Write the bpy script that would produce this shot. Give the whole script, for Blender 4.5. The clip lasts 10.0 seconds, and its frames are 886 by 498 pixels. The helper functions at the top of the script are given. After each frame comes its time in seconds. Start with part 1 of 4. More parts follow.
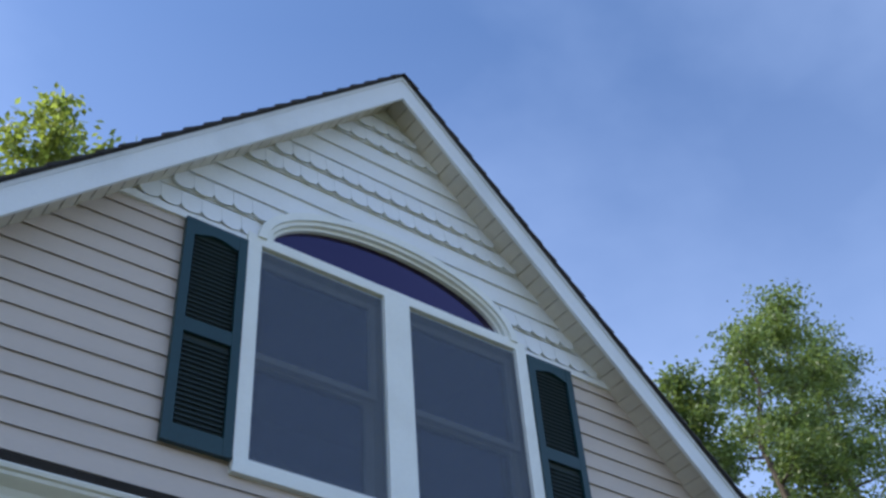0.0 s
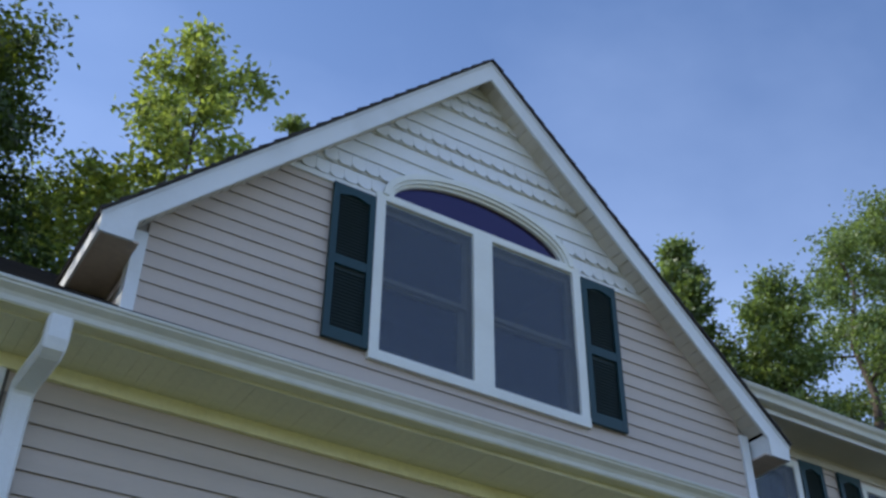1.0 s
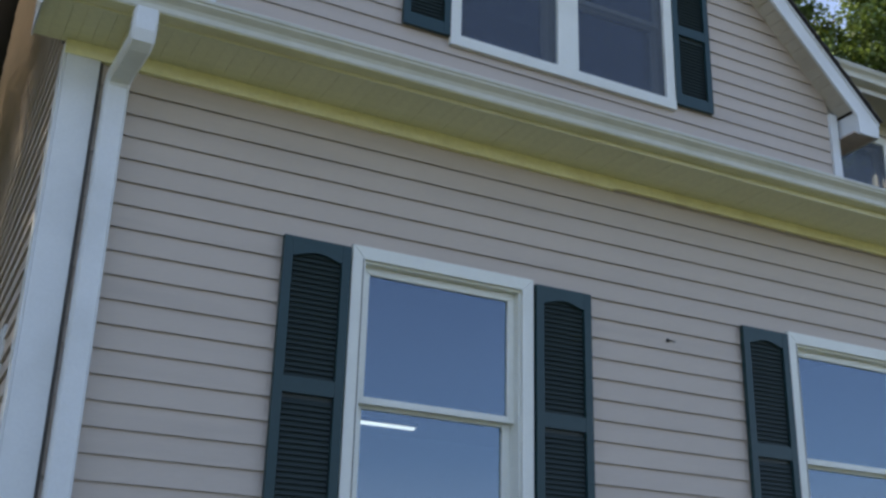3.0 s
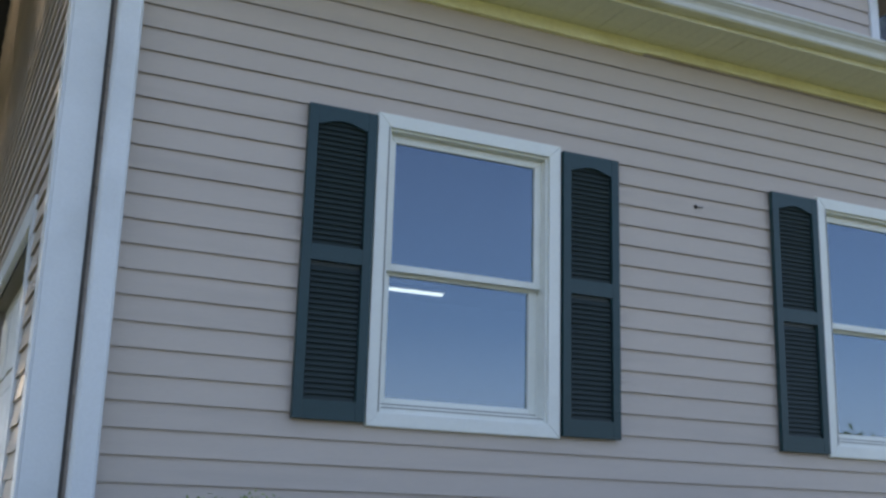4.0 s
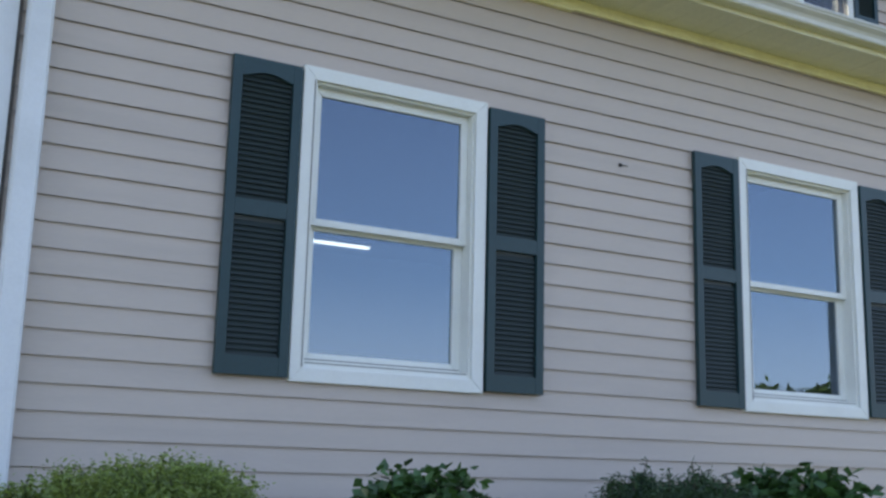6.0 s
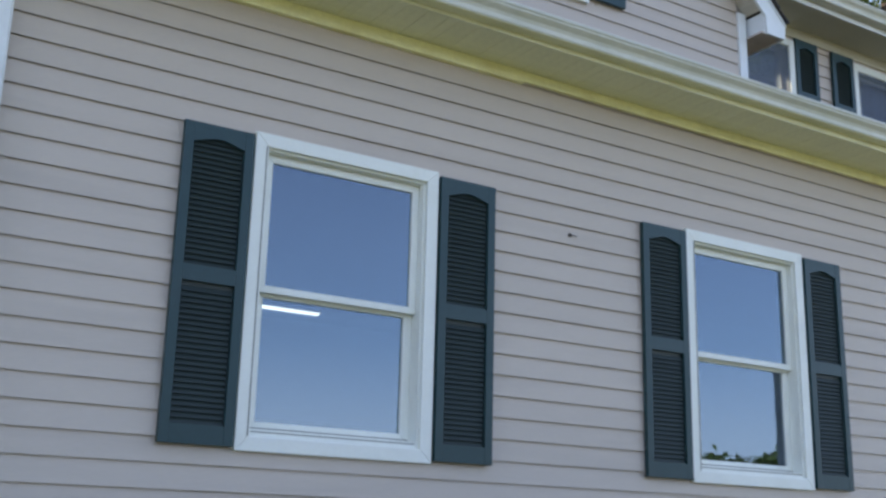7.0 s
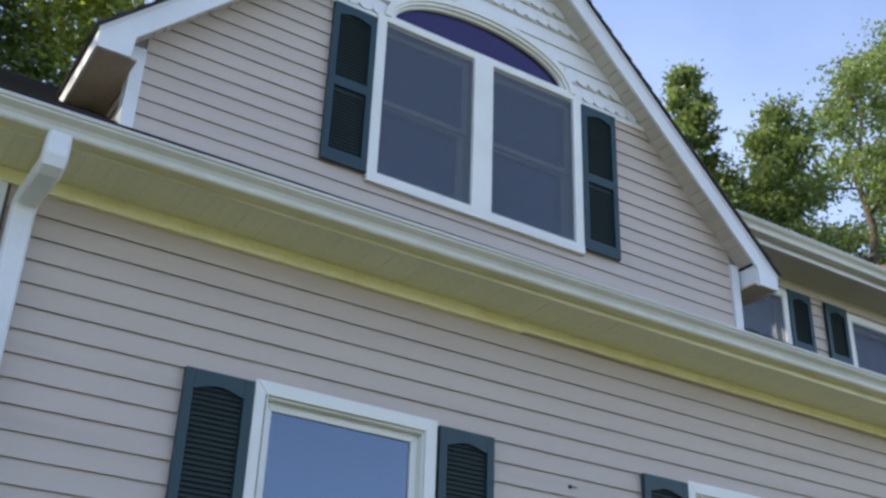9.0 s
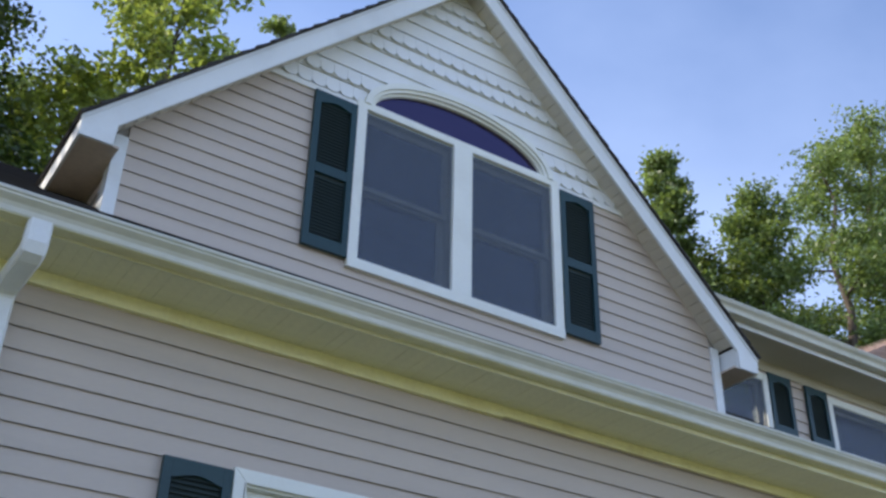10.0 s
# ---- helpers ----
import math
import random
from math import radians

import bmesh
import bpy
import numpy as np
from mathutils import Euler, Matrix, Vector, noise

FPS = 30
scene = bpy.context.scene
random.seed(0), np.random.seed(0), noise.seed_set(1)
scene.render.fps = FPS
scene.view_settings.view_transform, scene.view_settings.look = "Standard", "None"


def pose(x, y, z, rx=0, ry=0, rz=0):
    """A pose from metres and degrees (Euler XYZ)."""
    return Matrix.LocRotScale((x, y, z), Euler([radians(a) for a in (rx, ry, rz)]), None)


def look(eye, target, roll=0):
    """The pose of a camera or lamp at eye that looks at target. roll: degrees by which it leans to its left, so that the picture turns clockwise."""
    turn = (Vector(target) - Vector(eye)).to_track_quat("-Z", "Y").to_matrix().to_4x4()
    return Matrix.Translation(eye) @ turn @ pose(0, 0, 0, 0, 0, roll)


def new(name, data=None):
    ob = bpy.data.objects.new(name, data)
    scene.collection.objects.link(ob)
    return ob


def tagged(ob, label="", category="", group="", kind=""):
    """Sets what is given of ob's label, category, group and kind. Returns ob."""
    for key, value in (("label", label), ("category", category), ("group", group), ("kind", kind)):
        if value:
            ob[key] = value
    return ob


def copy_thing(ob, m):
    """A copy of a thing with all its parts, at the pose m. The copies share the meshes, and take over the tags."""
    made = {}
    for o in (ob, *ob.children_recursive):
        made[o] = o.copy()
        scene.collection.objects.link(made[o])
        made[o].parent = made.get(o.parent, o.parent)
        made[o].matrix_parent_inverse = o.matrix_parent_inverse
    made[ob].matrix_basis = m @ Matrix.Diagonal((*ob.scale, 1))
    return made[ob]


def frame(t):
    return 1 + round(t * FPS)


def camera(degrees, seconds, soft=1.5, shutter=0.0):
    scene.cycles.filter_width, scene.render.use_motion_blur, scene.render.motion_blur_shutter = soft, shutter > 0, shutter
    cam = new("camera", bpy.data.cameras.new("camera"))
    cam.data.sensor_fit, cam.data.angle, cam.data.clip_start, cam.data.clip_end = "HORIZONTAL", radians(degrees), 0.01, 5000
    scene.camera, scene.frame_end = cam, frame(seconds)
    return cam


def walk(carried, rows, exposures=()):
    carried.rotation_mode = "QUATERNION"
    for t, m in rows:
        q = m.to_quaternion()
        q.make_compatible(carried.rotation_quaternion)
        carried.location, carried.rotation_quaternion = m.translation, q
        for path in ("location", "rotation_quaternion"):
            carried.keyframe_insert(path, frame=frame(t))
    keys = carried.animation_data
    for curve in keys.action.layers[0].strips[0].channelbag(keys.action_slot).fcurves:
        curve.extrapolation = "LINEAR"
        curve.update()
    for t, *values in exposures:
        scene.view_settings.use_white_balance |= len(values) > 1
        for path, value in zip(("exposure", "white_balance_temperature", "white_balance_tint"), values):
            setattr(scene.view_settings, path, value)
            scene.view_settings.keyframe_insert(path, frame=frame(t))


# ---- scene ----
cam = camera(43.5, 10.0, soft=2.7)
PATH = [
    (0, (-0.979, -3.111, 2.781), (-0.033, -1.960, 4.116), -4.7),
    (0.3, (-1.308, -3.555, 2.494), (-0.402, -2.320, 3.781), -1.6),
    (0.5, (-1.511, -4.129, 2.238), (-0.645, -2.819, 3.476), 0.2),
    (0.7, (-1.629, -4.334, 1.998), (-0.780, -3.010, 3.232), 0.8),
    (1, (-1.935, -4.828, 1.593), (-1.097, -3.457, 2.785), 0.7),
    (1.1, (-1.943, -4.897, 1.531), (-1.124, -3.503, 2.709), 0.1),
    (1.3, (-1.935, -4.885, 1.541), (-1.139, -3.421, 2.648), 0.9),
    (1.5, (-1.934, -4.880, 1.541), (-1.129, -3.385, 2.599), 1.3),
    (2, (-1.936, -4.878, 1.533), (-1.118, -3.314, 2.474), 1.1),
    (2.5, (-1.932, -4.877, 1.525), (-1.095, -3.258, 2.350), 1.9),
    (3, (-1.927, -4.876, 1.520), (-1.088, -3.204, 2.228), 1.6),
    (4.5, (-1.915, -4.879, 1.531), (-1.067, -3.112, 1.930), 1.6),
    (5, (-1.908, -4.878, 1.543), (-1.021, -3.123, 1.910), 1.1),
    (6.5, (-1.907, -4.880, 1.549), (-0.917, -3.200, 1.991), 1.7),
    (7, (-1.904, -4.882, 1.558), (-0.888, -3.238, 2.073), 1.5),
    (7.5, (-1.905, -4.890, 1.564), (-0.894, -3.272, 2.163), 1.7),
    (8, (-1.916, -4.899, 1.567), (-0.930, -3.301, 2.257), 1.8),
    (8.5, (-1.925, -4.903, 1.577), (-0.973, -3.332, 2.367), 1.6),
    (9, (-1.929, -4.908, 1.587), (-1.003, -3.391, 2.505), 2.2),
    (9.5, (-1.936, -4.910, 1.584), (-1.049, -3.426, 2.589), 2.3),
    (10, (-1.940, -4.918, 1.583), (-1.027, -3.482, 2.634), 1.4),
]
EXPOSURES = [(0.0, 0.40, 6400, 10), (1.0, 0.17, 6350, 10), (2.5, 0.32, 7050, 10), (4.5, 0.66, 7150, 10), (6.5, 0.90, 7250, 11), (8.5, 0.92, 7250, 10), (9.0, 0.81, 7050, 12), (10.0, 0.66, 6850, 12)]
walk(cam, [(t, look(eye, target, roll)) for t, eye, target, roll in PATH], EXPOSURES)

# ---------------------------------------------------------------- light
SUN_AZIMUTH, SUN_HEIGHT = radians(-58), radians(38)   # azimuth from +y towards +x
world = bpy.data.worlds.new("sky")
scene.world = world
world.use_nodes = True
wn = world.node_tree
wbg = wn.nodes["Background"]
sky = wn.nodes.new("ShaderNodeTexSky")
sky.sky_type = "NISHITA"
sky.sun_disc = False
sky.sun_elevation, sky.sun_rotation = SUN_HEIGHT, SUN_AZIMUTH
sky.air_density, sky.dust_density, sky.ozone_density = 0.9, 1.0, 4.5
coord = wn.nodes.new("ShaderNodeTexCoord")
stretch = wn.nodes.new("ShaderNodeMapping")
stretch.inputs["Scale"].default_value = (1.0, 1.4, 2.2)
wisp = wn.nodes.new("ShaderNodeTexNoise")
wisp.inputs["Scale"].default_value, wisp.inputs["Detail"].default_value, wisp.inputs["Roughness"].default_value = 1.5, 6.0, 0.5
veil = wn.nodes.new("ShaderNodeMapRange")
veil.inputs["From Min"].default_value, veil.inputs["From Max"].default_value = 0.42, 0.78
veil.inputs["To Min"].default_value, veil.inputs["To Max"].default_value = 0.0, 0.16
blend = wn.nodes.new("ShaderNodeMix")
blend.data_type = "RGBA"
blend.inputs["B"].default_value = (6.0, 7.4, 10.5, 1)
wn.links.new(coord.outputs["Generated"], stretch.inputs["Vector"])
wn.links.new(stretch.outputs["Vector"], wisp.inputs["Vector"])
wn.links.new(wisp.outputs["Fac"], veil.inputs["Value"])
wn.links.new(veil.outputs["Result"], blend.inputs["Factor"])
deepen = wn.nodes.new("ShaderNodeVectorMath")
deepen.operation = "MULTIPLY"
deepen.inputs[1].default_value = (0.95, 1.0, 1.09)
wn.links.new(sky.outputs["Color"], deepen.inputs[0])
split = wn.nodes.new("ShaderNodeSeparateXYZ")
wn.links.new(coord.outputs["Generated"], split.inputs["Vector"])
low = wn.nodes.new("ShaderNodeMapRange")
low.interpolation_type = "SMOOTHSTEP"
low.inputs["From Min"].default_value, low.inputs["From Max"].default_value = 0.03, 0.24
low.inputs["To Min"].default_value, low.inputs["To Max"].default_value = 0.55, 0.0
wn.links.new(split.outputs["Z"], low.inputs["Value"])
haze = wn.nodes.new("ShaderNodeMix")
haze.data_type = "RGBA"
haze.inputs["B"].default_value = (7.8, 8.6, 11.2, 1)
high = wn.nodes.new("ShaderNodeMapRange")
high.inputs["From Min"].default_value, high.inputs["From Max"].default_value = 0.30, 0.80
high.inputs["To Min"].default_value, high.inputs["To Max"].default_value = 0.13, 0.0
wn.links.new(split.outputs["Z"], high.inputs["Value"])
thick = wn.nodes.new("ShaderNodeMath")
thick.operation = "MAXIMUM"
wn.links.new(low.outputs["Result"], thick.inputs[0])
wn.links.new(high.outputs["Result"], thick.inputs[1])
wn.links.new(thick.outputs[0], haze.inputs["Factor"])
wn.links.new(deepen.outputs["Vector"], haze.inputs["A"])
wn.links.new(haze.outputs["Result"], blend.inputs["A"])
wn.links.new(blend.outputs["Result"], wbg.inputs["Color"])
wbg.inputs["Strength"].default_value = 0.18

sun = new("sun", bpy.data.lights.new("sun", "SUN"))
sun.data.energy, sun.data.angle, sun.data.color = 4.2, radians(0.6), (1.0, 0.93, 0.82)
SUN_DIR = Vector((math.sin(SUN_AZIMUTH) * math.cos(SUN_HEIGHT), math.cos(SUN_AZIMUTH) * math.cos(SUN_HEIGHT), math.sin(SUN_HEIGHT)))
sun.matrix_world = look(SUN_DIR * 50, (0, 0, 0))


# ---------------------------------------------------------------- materials
def surface(name, color, rough=0.6, vary=0.12, grain=60.0, stain=1.6, bump=0.15, metal=0.0, piece=0.0, spec=0.5,
            squeeze=(1, 1, 1), dirt=None, dirt_amount=0.0, island=False):
    """A painted or natural surface: base colour with fine grain, broad stains, and a little relief."""
    m = bpy.data.materials.new(name)
    m.use_nodes = True
    t = m.node_tree
    b = t.nodes["Principled BSDF"]
    b.inputs["Metallic"].default_value = metal
    b.inputs["Specular IOR Level"].default_value = spec
    co = t.nodes.new("ShaderNodeTexCoord")
    mp = t.nodes.new("ShaderNodeMapping")
    mp.inputs["Scale"].default_value = squeeze
    t.links.new(co.outputs["Object"], mp.inputs["Vector"])
    fine = t.nodes.new("ShaderNodeTexNoise")
    fine.inputs["Scale"].default_value, fine.inputs["Detail"].default_value = grain, 4.0
    broad = t.nodes.new("ShaderNodeTexNoise")
    broad.inputs["Scale"].default_value, broad.inputs["Detail"].default_value = stain, 5.0
    for n in (fine, broad):
        t.links.new(mp.outputs["Vector"], n.inputs["Vector"])
    add = t.nodes.new("ShaderNodeMath")
    add.operation = "ADD"
    t.links.new(fine.outputs["Fac"], add.inputs[0])
    t.links.new(broad.outputs["Fac"], add.inputs[1])
    last = add.outputs[0]
    if piece:
        src = t.nodes.new("ShaderNodeNewGeometry").outputs["Random Per Island"] if island else t.nodes.new("ShaderNodeObjectInfo").outputs["Random"]
        mul = t.nodes.new("ShaderNodeMath")
        mul.operation = "MULTIPLY_ADD"
        mul.inputs[1].default_value = piece
        t.links.new(src, mul.inputs[0])
        t.links.new(last, mul.inputs[2])
        last = mul.outputs[0]
    rng = t.nodes.new("ShaderNodeMapRange")
    rng.inputs["From Min"].default_value, rng.inputs["From Max"].default_value = 0.6, 1.4 + piece
    rng.inputs["To Min"].default_value, rng.inputs["To Max"].default_value = 1 - vary, 1 + vary
    t.links.new(last, rng.inputs["Value"])
    scale = t.nodes.new("ShaderNodeVectorMath")
    scale.operation = "SCALE"
    scale.inputs[0].default_value = color[:3]
    t.links.new(rng.outputs["Result"], scale.inputs["Scale"])
    out = scale.outputs["Vector"]
    if dirt:
        patch = t.nodes.new("ShaderNodeTexNoise")
        patch.inputs["Scale"].default_value, patch.inputs["Detail"].default_value = 3.1, 8.0
        t.links.new(mp.outputs["Vector"], patch.inputs["Vector"])
        ramp = t.nodes.new("ShaderNodeMapRange")
        ramp.inputs["From Min"].default_value, ramp.inputs["From Max"].default_value = 0.5, 0.75
        ramp.inputs["To Max"].default_value = dirt_amount
        t.links.new(patch.outputs["Fac"], ramp.inputs["Value"])
        mix = t.nodes.new("ShaderNodeMix")
        mix.data_type = "RGBA"
        mix.inputs["B"].default_value = (*dirt, 1)
        t.links.new(ramp.outputs["Result"], mix.inputs["Factor"])
        t.links.new(out, mix.inputs["A"])
        out = mix.outputs["Result"]
    t.links.new(out, b.inputs["Base Color"])
    rr = t.nodes.new("ShaderNodeMapRange")
    rr.inputs["To Min"].default_value, rr.inputs["To Max"].default_value = max(0.02, rough - 0.1), min(1.0, rough + 0.1)
    t.links.new(broad.outputs["Fac"], rr.inputs["Value"])
    t.links.new(rr.outputs["Result"], b.inputs["Roughness"])
    if bump:
        bp = t.nodes.new("ShaderNodeBump")
        bp.inputs["Strength"].default_value, bp.inputs["Distance"].default_value = bump, 0.004
        t.links.new(fine.outputs["Fac"], bp.inputs["Height"])
        t.links.new(bp.outputs["Normal"], b.inputs["Normal"])
    return m


def leaf_surface(name, color, glow, vary=0.45, through_light=0.4):
    """Leaves: diffuse with light coming through, each leaf a little different."""
    m = bpy.data.materials.new(name)
    m.use_nodes = True
    t = m.node_tree
    t.nodes.remove(t.nodes["Principled BSDF"])
    out = t.nodes["Material Output"]
    geo = t.nodes.new("ShaderNodeNewGeometry")
    rng = t.nodes.new("ShaderNodeMapRange")
    rng.inputs["To Min"].default_value, rng.inputs["To Max"].default_value = 1 - vary, 1 + vary
    t.links.new(geo.outputs["Random Per Island"], rng.inputs["Value"])
    shaders = []
    for kind, c in (("ShaderNodeBsdfDiffuse", color), ("ShaderNodeBsdfTranslucent", glow)):
        sc = t.nodes.new("ShaderNodeVectorMath")
        sc.operation = "SCALE"
        sc.inputs[0].default_value = c
        t.links.new(rng.outputs["Result"], sc.inputs["Scale"])
        sh = t.nodes.new(kind)
        t.links.new(sc.outputs["Vector"], sh.inputs["Color"])
        shaders.append(sh)
    mix = t.nodes.new("ShaderNodeMixShader")
    mix.inputs["Fac"].default_value = through_light
    t.links.new(shaders[0].outputs[0], mix.inputs[1])
    t.links.new(shaders[1].outputs[0], mix.inputs[2])
    gloss = t.nodes.new("ShaderNodeBsdfGlossy")
    gloss.inputs["Roughness"].default_value = 0.45
    mix2 = t.nodes.new("ShaderNodeMixShader")
    mix2.inputs["Fac"].default_value = 0.05
    t.links.new(mix.outputs[0], mix2.inputs[1])
    t.links.new(gloss.outputs[0], mix2.inputs[2])
    t.links.new(mix2.outputs[0], out.inputs["Surface"])
    return m


def pane_surface(name, mirror, tint, clear=(0.9, 0.95, 0.95), rough=0.0, wavy=0.02):
    """Coated window glass: part mirror, part clear."""
    m = bpy.data.materials.new(name)
    m.use_nodes = True
    t = m.node_tree
    t.nodes.remove(t.nodes["Principled BSDF"])
    g = t.nodes.new("ShaderNodeBsdfGlossy")
    g.inputs["Color"].default_value, g.inputs["Roughness"].default_value = (*tint, 1), rough
    tr = t.nodes.new("ShaderNodeBsdfTransparent")
    tr.inputs["Color"].default_value = (*clear, 1)
    co = t.nodes.new("ShaderNodeTexCoord")
    n = t.nodes.new("ShaderNodeTexNoise")
    n.inputs["Scale"].default_value = 1.5
    t.links.new(co.outputs["Object"], n.inputs["Vector"])
    bp = t.nodes.new("ShaderNodeBump")
    bp.inputs["Strength"].default_value, bp.inputs["Distance"].default_value = wavy, 0.05
    t.links.new(n.outputs["Fac"], bp.inputs["Height"])
    t.links.new(bp.outputs["Normal"], g.inputs["Normal"])
    mix = t.nodes.new("ShaderNodeMixShader")
    mix.inputs["Fac"].default_value = mirror
    t.links.new(tr.outputs[0], mix.inputs[1])
    t.links.new(g.outputs[0], mix.inputs[2])
    t.links.new(mix.outputs[0], t.nodes["Material Output"].inputs["Surface"])
    return m


def mesh_screen_surface(name, color, cover):
    """Fine insect screen: threads too thin to tell apart, part see-through."""
    m = bpy.data.materials.new(name)
    m.use_nodes = True
    t = m.node_tree
    b = t.nodes["Principled BSDF"]
    b.inputs["Base Color"].default_value, b.inputs["Roughness"].default_value = (*color, 1), 0.6
    tr = t.nodes.new("ShaderNodeBsdfTransparent")
    mix = t.nodes.new("ShaderNodeMixShader")
    mix.inputs["Fac"].default_value = cover
    t.links.new(tr.outputs[0], mix.inputs[1])
    t.links.new(b.outputs[0], mix.inputs[2])
    t.links.new(mix.outputs[0], t.nodes["Material Output"].inputs["Surface"])
    return m


def lamp_surface(name, color, strength):
    m = bpy.data.materials.new(name)
    m.use_nodes = True
    b = m.node_tree.nodes["Principled BSDF"]
    b.inputs["Emission Color"].default_value, b.inputs["Emission Strength"].default_value = (*color, 1), strength
    return m


SIDING = surface("beige_vinyl", (0.545, 0.470, 0.400), 0.55, 0.07, 90, 1.1, 0.10, piece=0.25, squeeze=(0.25, 1, 3), dirt=(0.38, 0.33, 0.285), dirt_amount=0.3)
WHITE = surface("white_vinyl", (0.74, 0.77, 0.77), 0.4, 0.05, 70, 1.3, 0.05, dirt=(0.50, 0.52, 0.50), dirt_amount=0.35)
TRIM = surface("white_window_vinyl", (0.80, 0.82, 0.76), 0.35, 0.04, 60, 1.5, 0.04, dirt=(0.62, 0.62, 0.55), dirt_amount=0.3)
GABLE = surface("white_gable_siding", (0.78, 0.80, 0.79), 0.5, 0.05, 70, 1.5, 0.08, piece=0.15, dirt=(0.62, 0.64, 0.58), dirt_amount=0.3)
# eave paints: yellow-green bounce from the lawn is mixed into both base colours
LAWNLIT_CREAM = surface("lawnlit_cream_soffit_paint", (0.80, 0.79, 0.55), 0.6, 0.09, 40, 2.0, 0.08, piece=0.2, dirt=(0.46, 0.45, 0.25), dirt_amount=0.45)
LAWNLIT_FRIEZE = surface("lawnlit_cream_frieze_paint", (0.88, 0.86, 0.52), 0.55, 0.08, 40, 1.6, 0.08, dirt=(0.55, 0.48, 0.18), dirt_amount=0.5)
GUTTER = surface("white_gutter_enamel", (0.61, 0.61, 0.53), 0.35, 0.08, 30, 1.2, 0.03, squeeze=(0.6, 1, 1), dirt=(0.42, 0.45, 0.36), dirt_amount=0.5)
SHUTTER = surface("dark_teal_vinyl", (0.006, 0.040, 0.046), 0.45, 0.2, 80, 2.0, 0.08, dirt=(0.020, 0.058, 0.062), dirt_amount=0.4)
LOUVER = surface("dark_green_louvers", (0.016, 0.028, 0.024), 0.5, 0.2, 80, 2.0, 0.05, piece=0.3)
SHINGLE = surface("dark_asphalt_shingle", (0.040, 0.037, 0.036), 0.9, 0.35, 160, 3.0, 0.6, piece=0.5, island=True)
PINK_SHINGLE = surface("tan_asphalt_shingle", (0.33, 0.22, 0.17), 0.9, 0.25, 120, 3.0, 0.5, piece=0.5, island=True)
# brown holds the warm shade seen under the rake and dormer eaves
EAVE_SHADE = surface("shade_brown_soffit_metal", (0.60, 0.50, 0.41), 0.5, 0.15, 30, 2.0, 0.05, dirt=(0.36, 0.27, 0.20), dirt_amount=0.4)
# gutter enamel with the lawn's yellow bounce light put into its colour
LAWNLIT_GUTTER = surface("lawnlit_gutter_enamel", (0.76, 0.74, 0.48), 0.5, 0.08, 30, 1.2, 0.03, squeeze=(0.6, 1, 1), dirt=(0.50, 0.46, 0.22), dirt_amount=0.5)
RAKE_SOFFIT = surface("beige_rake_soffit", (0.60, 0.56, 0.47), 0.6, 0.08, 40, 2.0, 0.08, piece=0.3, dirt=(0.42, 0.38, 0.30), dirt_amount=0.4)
# duller copy of the eave paint, for the upper eave's weaker light
SHADED_EAVE = surface("shaded_eave_paint", (0.52, 0.50, 0.41), 0.6, 0.08, 40, 2.0, 0.08, piece=0.2, dirt=(0.38, 0.36, 0.27), dirt_amount=0.4)
# room paint darkened so the interiors look unlit behind the panes
DIM_PAINT = surface("darkened_room_paint", (0.30, 0.29, 0.27), 0.8, 0.05, 60, 1.0, 0.05)
FLOORING = surface("room_floor_wood", (0.25, 0.16, 0.09), 0.5, 0.2, 50, 2.0, 0.1, squeeze=(1, 8, 1))
SHEATHING = surface("grey_wall_sheathing", (0.30, 0.28, 0.26), 0.9, 0.1, 40, 2.0, 0.1)
CONCRETE = surface("grey_foundation_concrete", (0.33, 0.32, 0.30), 0.9, 0.15, 60, 2.0, 0.4)
GRASS = surface("lawn_grass", (0.165, 0.160, 0.070), 0.9, 0.35, 25, 0.15, 0.6, dirt=(0.21, 0.175, 0.09), dirt_amount=0.5)
BARK = surface("grey_brown_bark", (0.075, 0.058, 0.045), 0.95, 0.35, 25, 2.0, 0.7, squeeze=(1, 1, 0.25))
DARK = surface("black_metal", (0.02, 0.02, 0.02), 0.5, 0.2, 60, 2.0, 0.05)
CAULK = surface("grey_gap", (0.12, 0.11, 0.10), 0.9, 0.15, 60, 2.0, 0.1)
GLASS = pane_surface("coated_window_glass", 0.135, (0.66, 0.82, 1.0), (0.55, 0.6, 0.62))
GLASS_UP = pane_surface("screened_window_glass", 0.26, (0.80, 0.86, 0.98))
GLASS_BLUE = pane_surface("violet_arch_glass", 0.17, (0.50, 0.42, 0.72), (0.10, 0.07, 0.22))
SCREEN = mesh_screen_surface("grey_insect_screen", (0.065, 0.085, 0.115), 0.52)
SCREEN_FRAME = surface("grey_screen_frame", (0.22, 0.25, 0.27), 0.5, 0.1, 40, 2.0, 0.05)
LAMP = lamp_surface("tube_light_glow", (0.95, 0.98, 1.0), 2.2)
# tree leaves: sun and shade are part of the light and dark colours
LEAF_SUNLIT = leaf_surface("sunlit_yellow_green_leaf", (0.19, 0.24, 0.045), (0.36, 0.44, 0.07), vary=0.5, through_light=0.42)
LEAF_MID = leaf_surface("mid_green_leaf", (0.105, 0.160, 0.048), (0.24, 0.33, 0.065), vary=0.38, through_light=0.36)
LEAF_SHADED = leaf_surface("shaded_green_leaf", (0.042, 0.075, 0.018), (0.13, 0.18, 0.018), vary=0.6, through_light=0.32)
LEAF_BOX = leaf_surface("boxwood_leaf", (0.20, 0.28, 0.075), (0.31, 0.41, 0.08))
LEAF_BROAD = leaf_surface("broad_shrub_leaf", (0.05, 0.12, 0.035), (0.08, 0.18, 0.03), through_light=0.25)
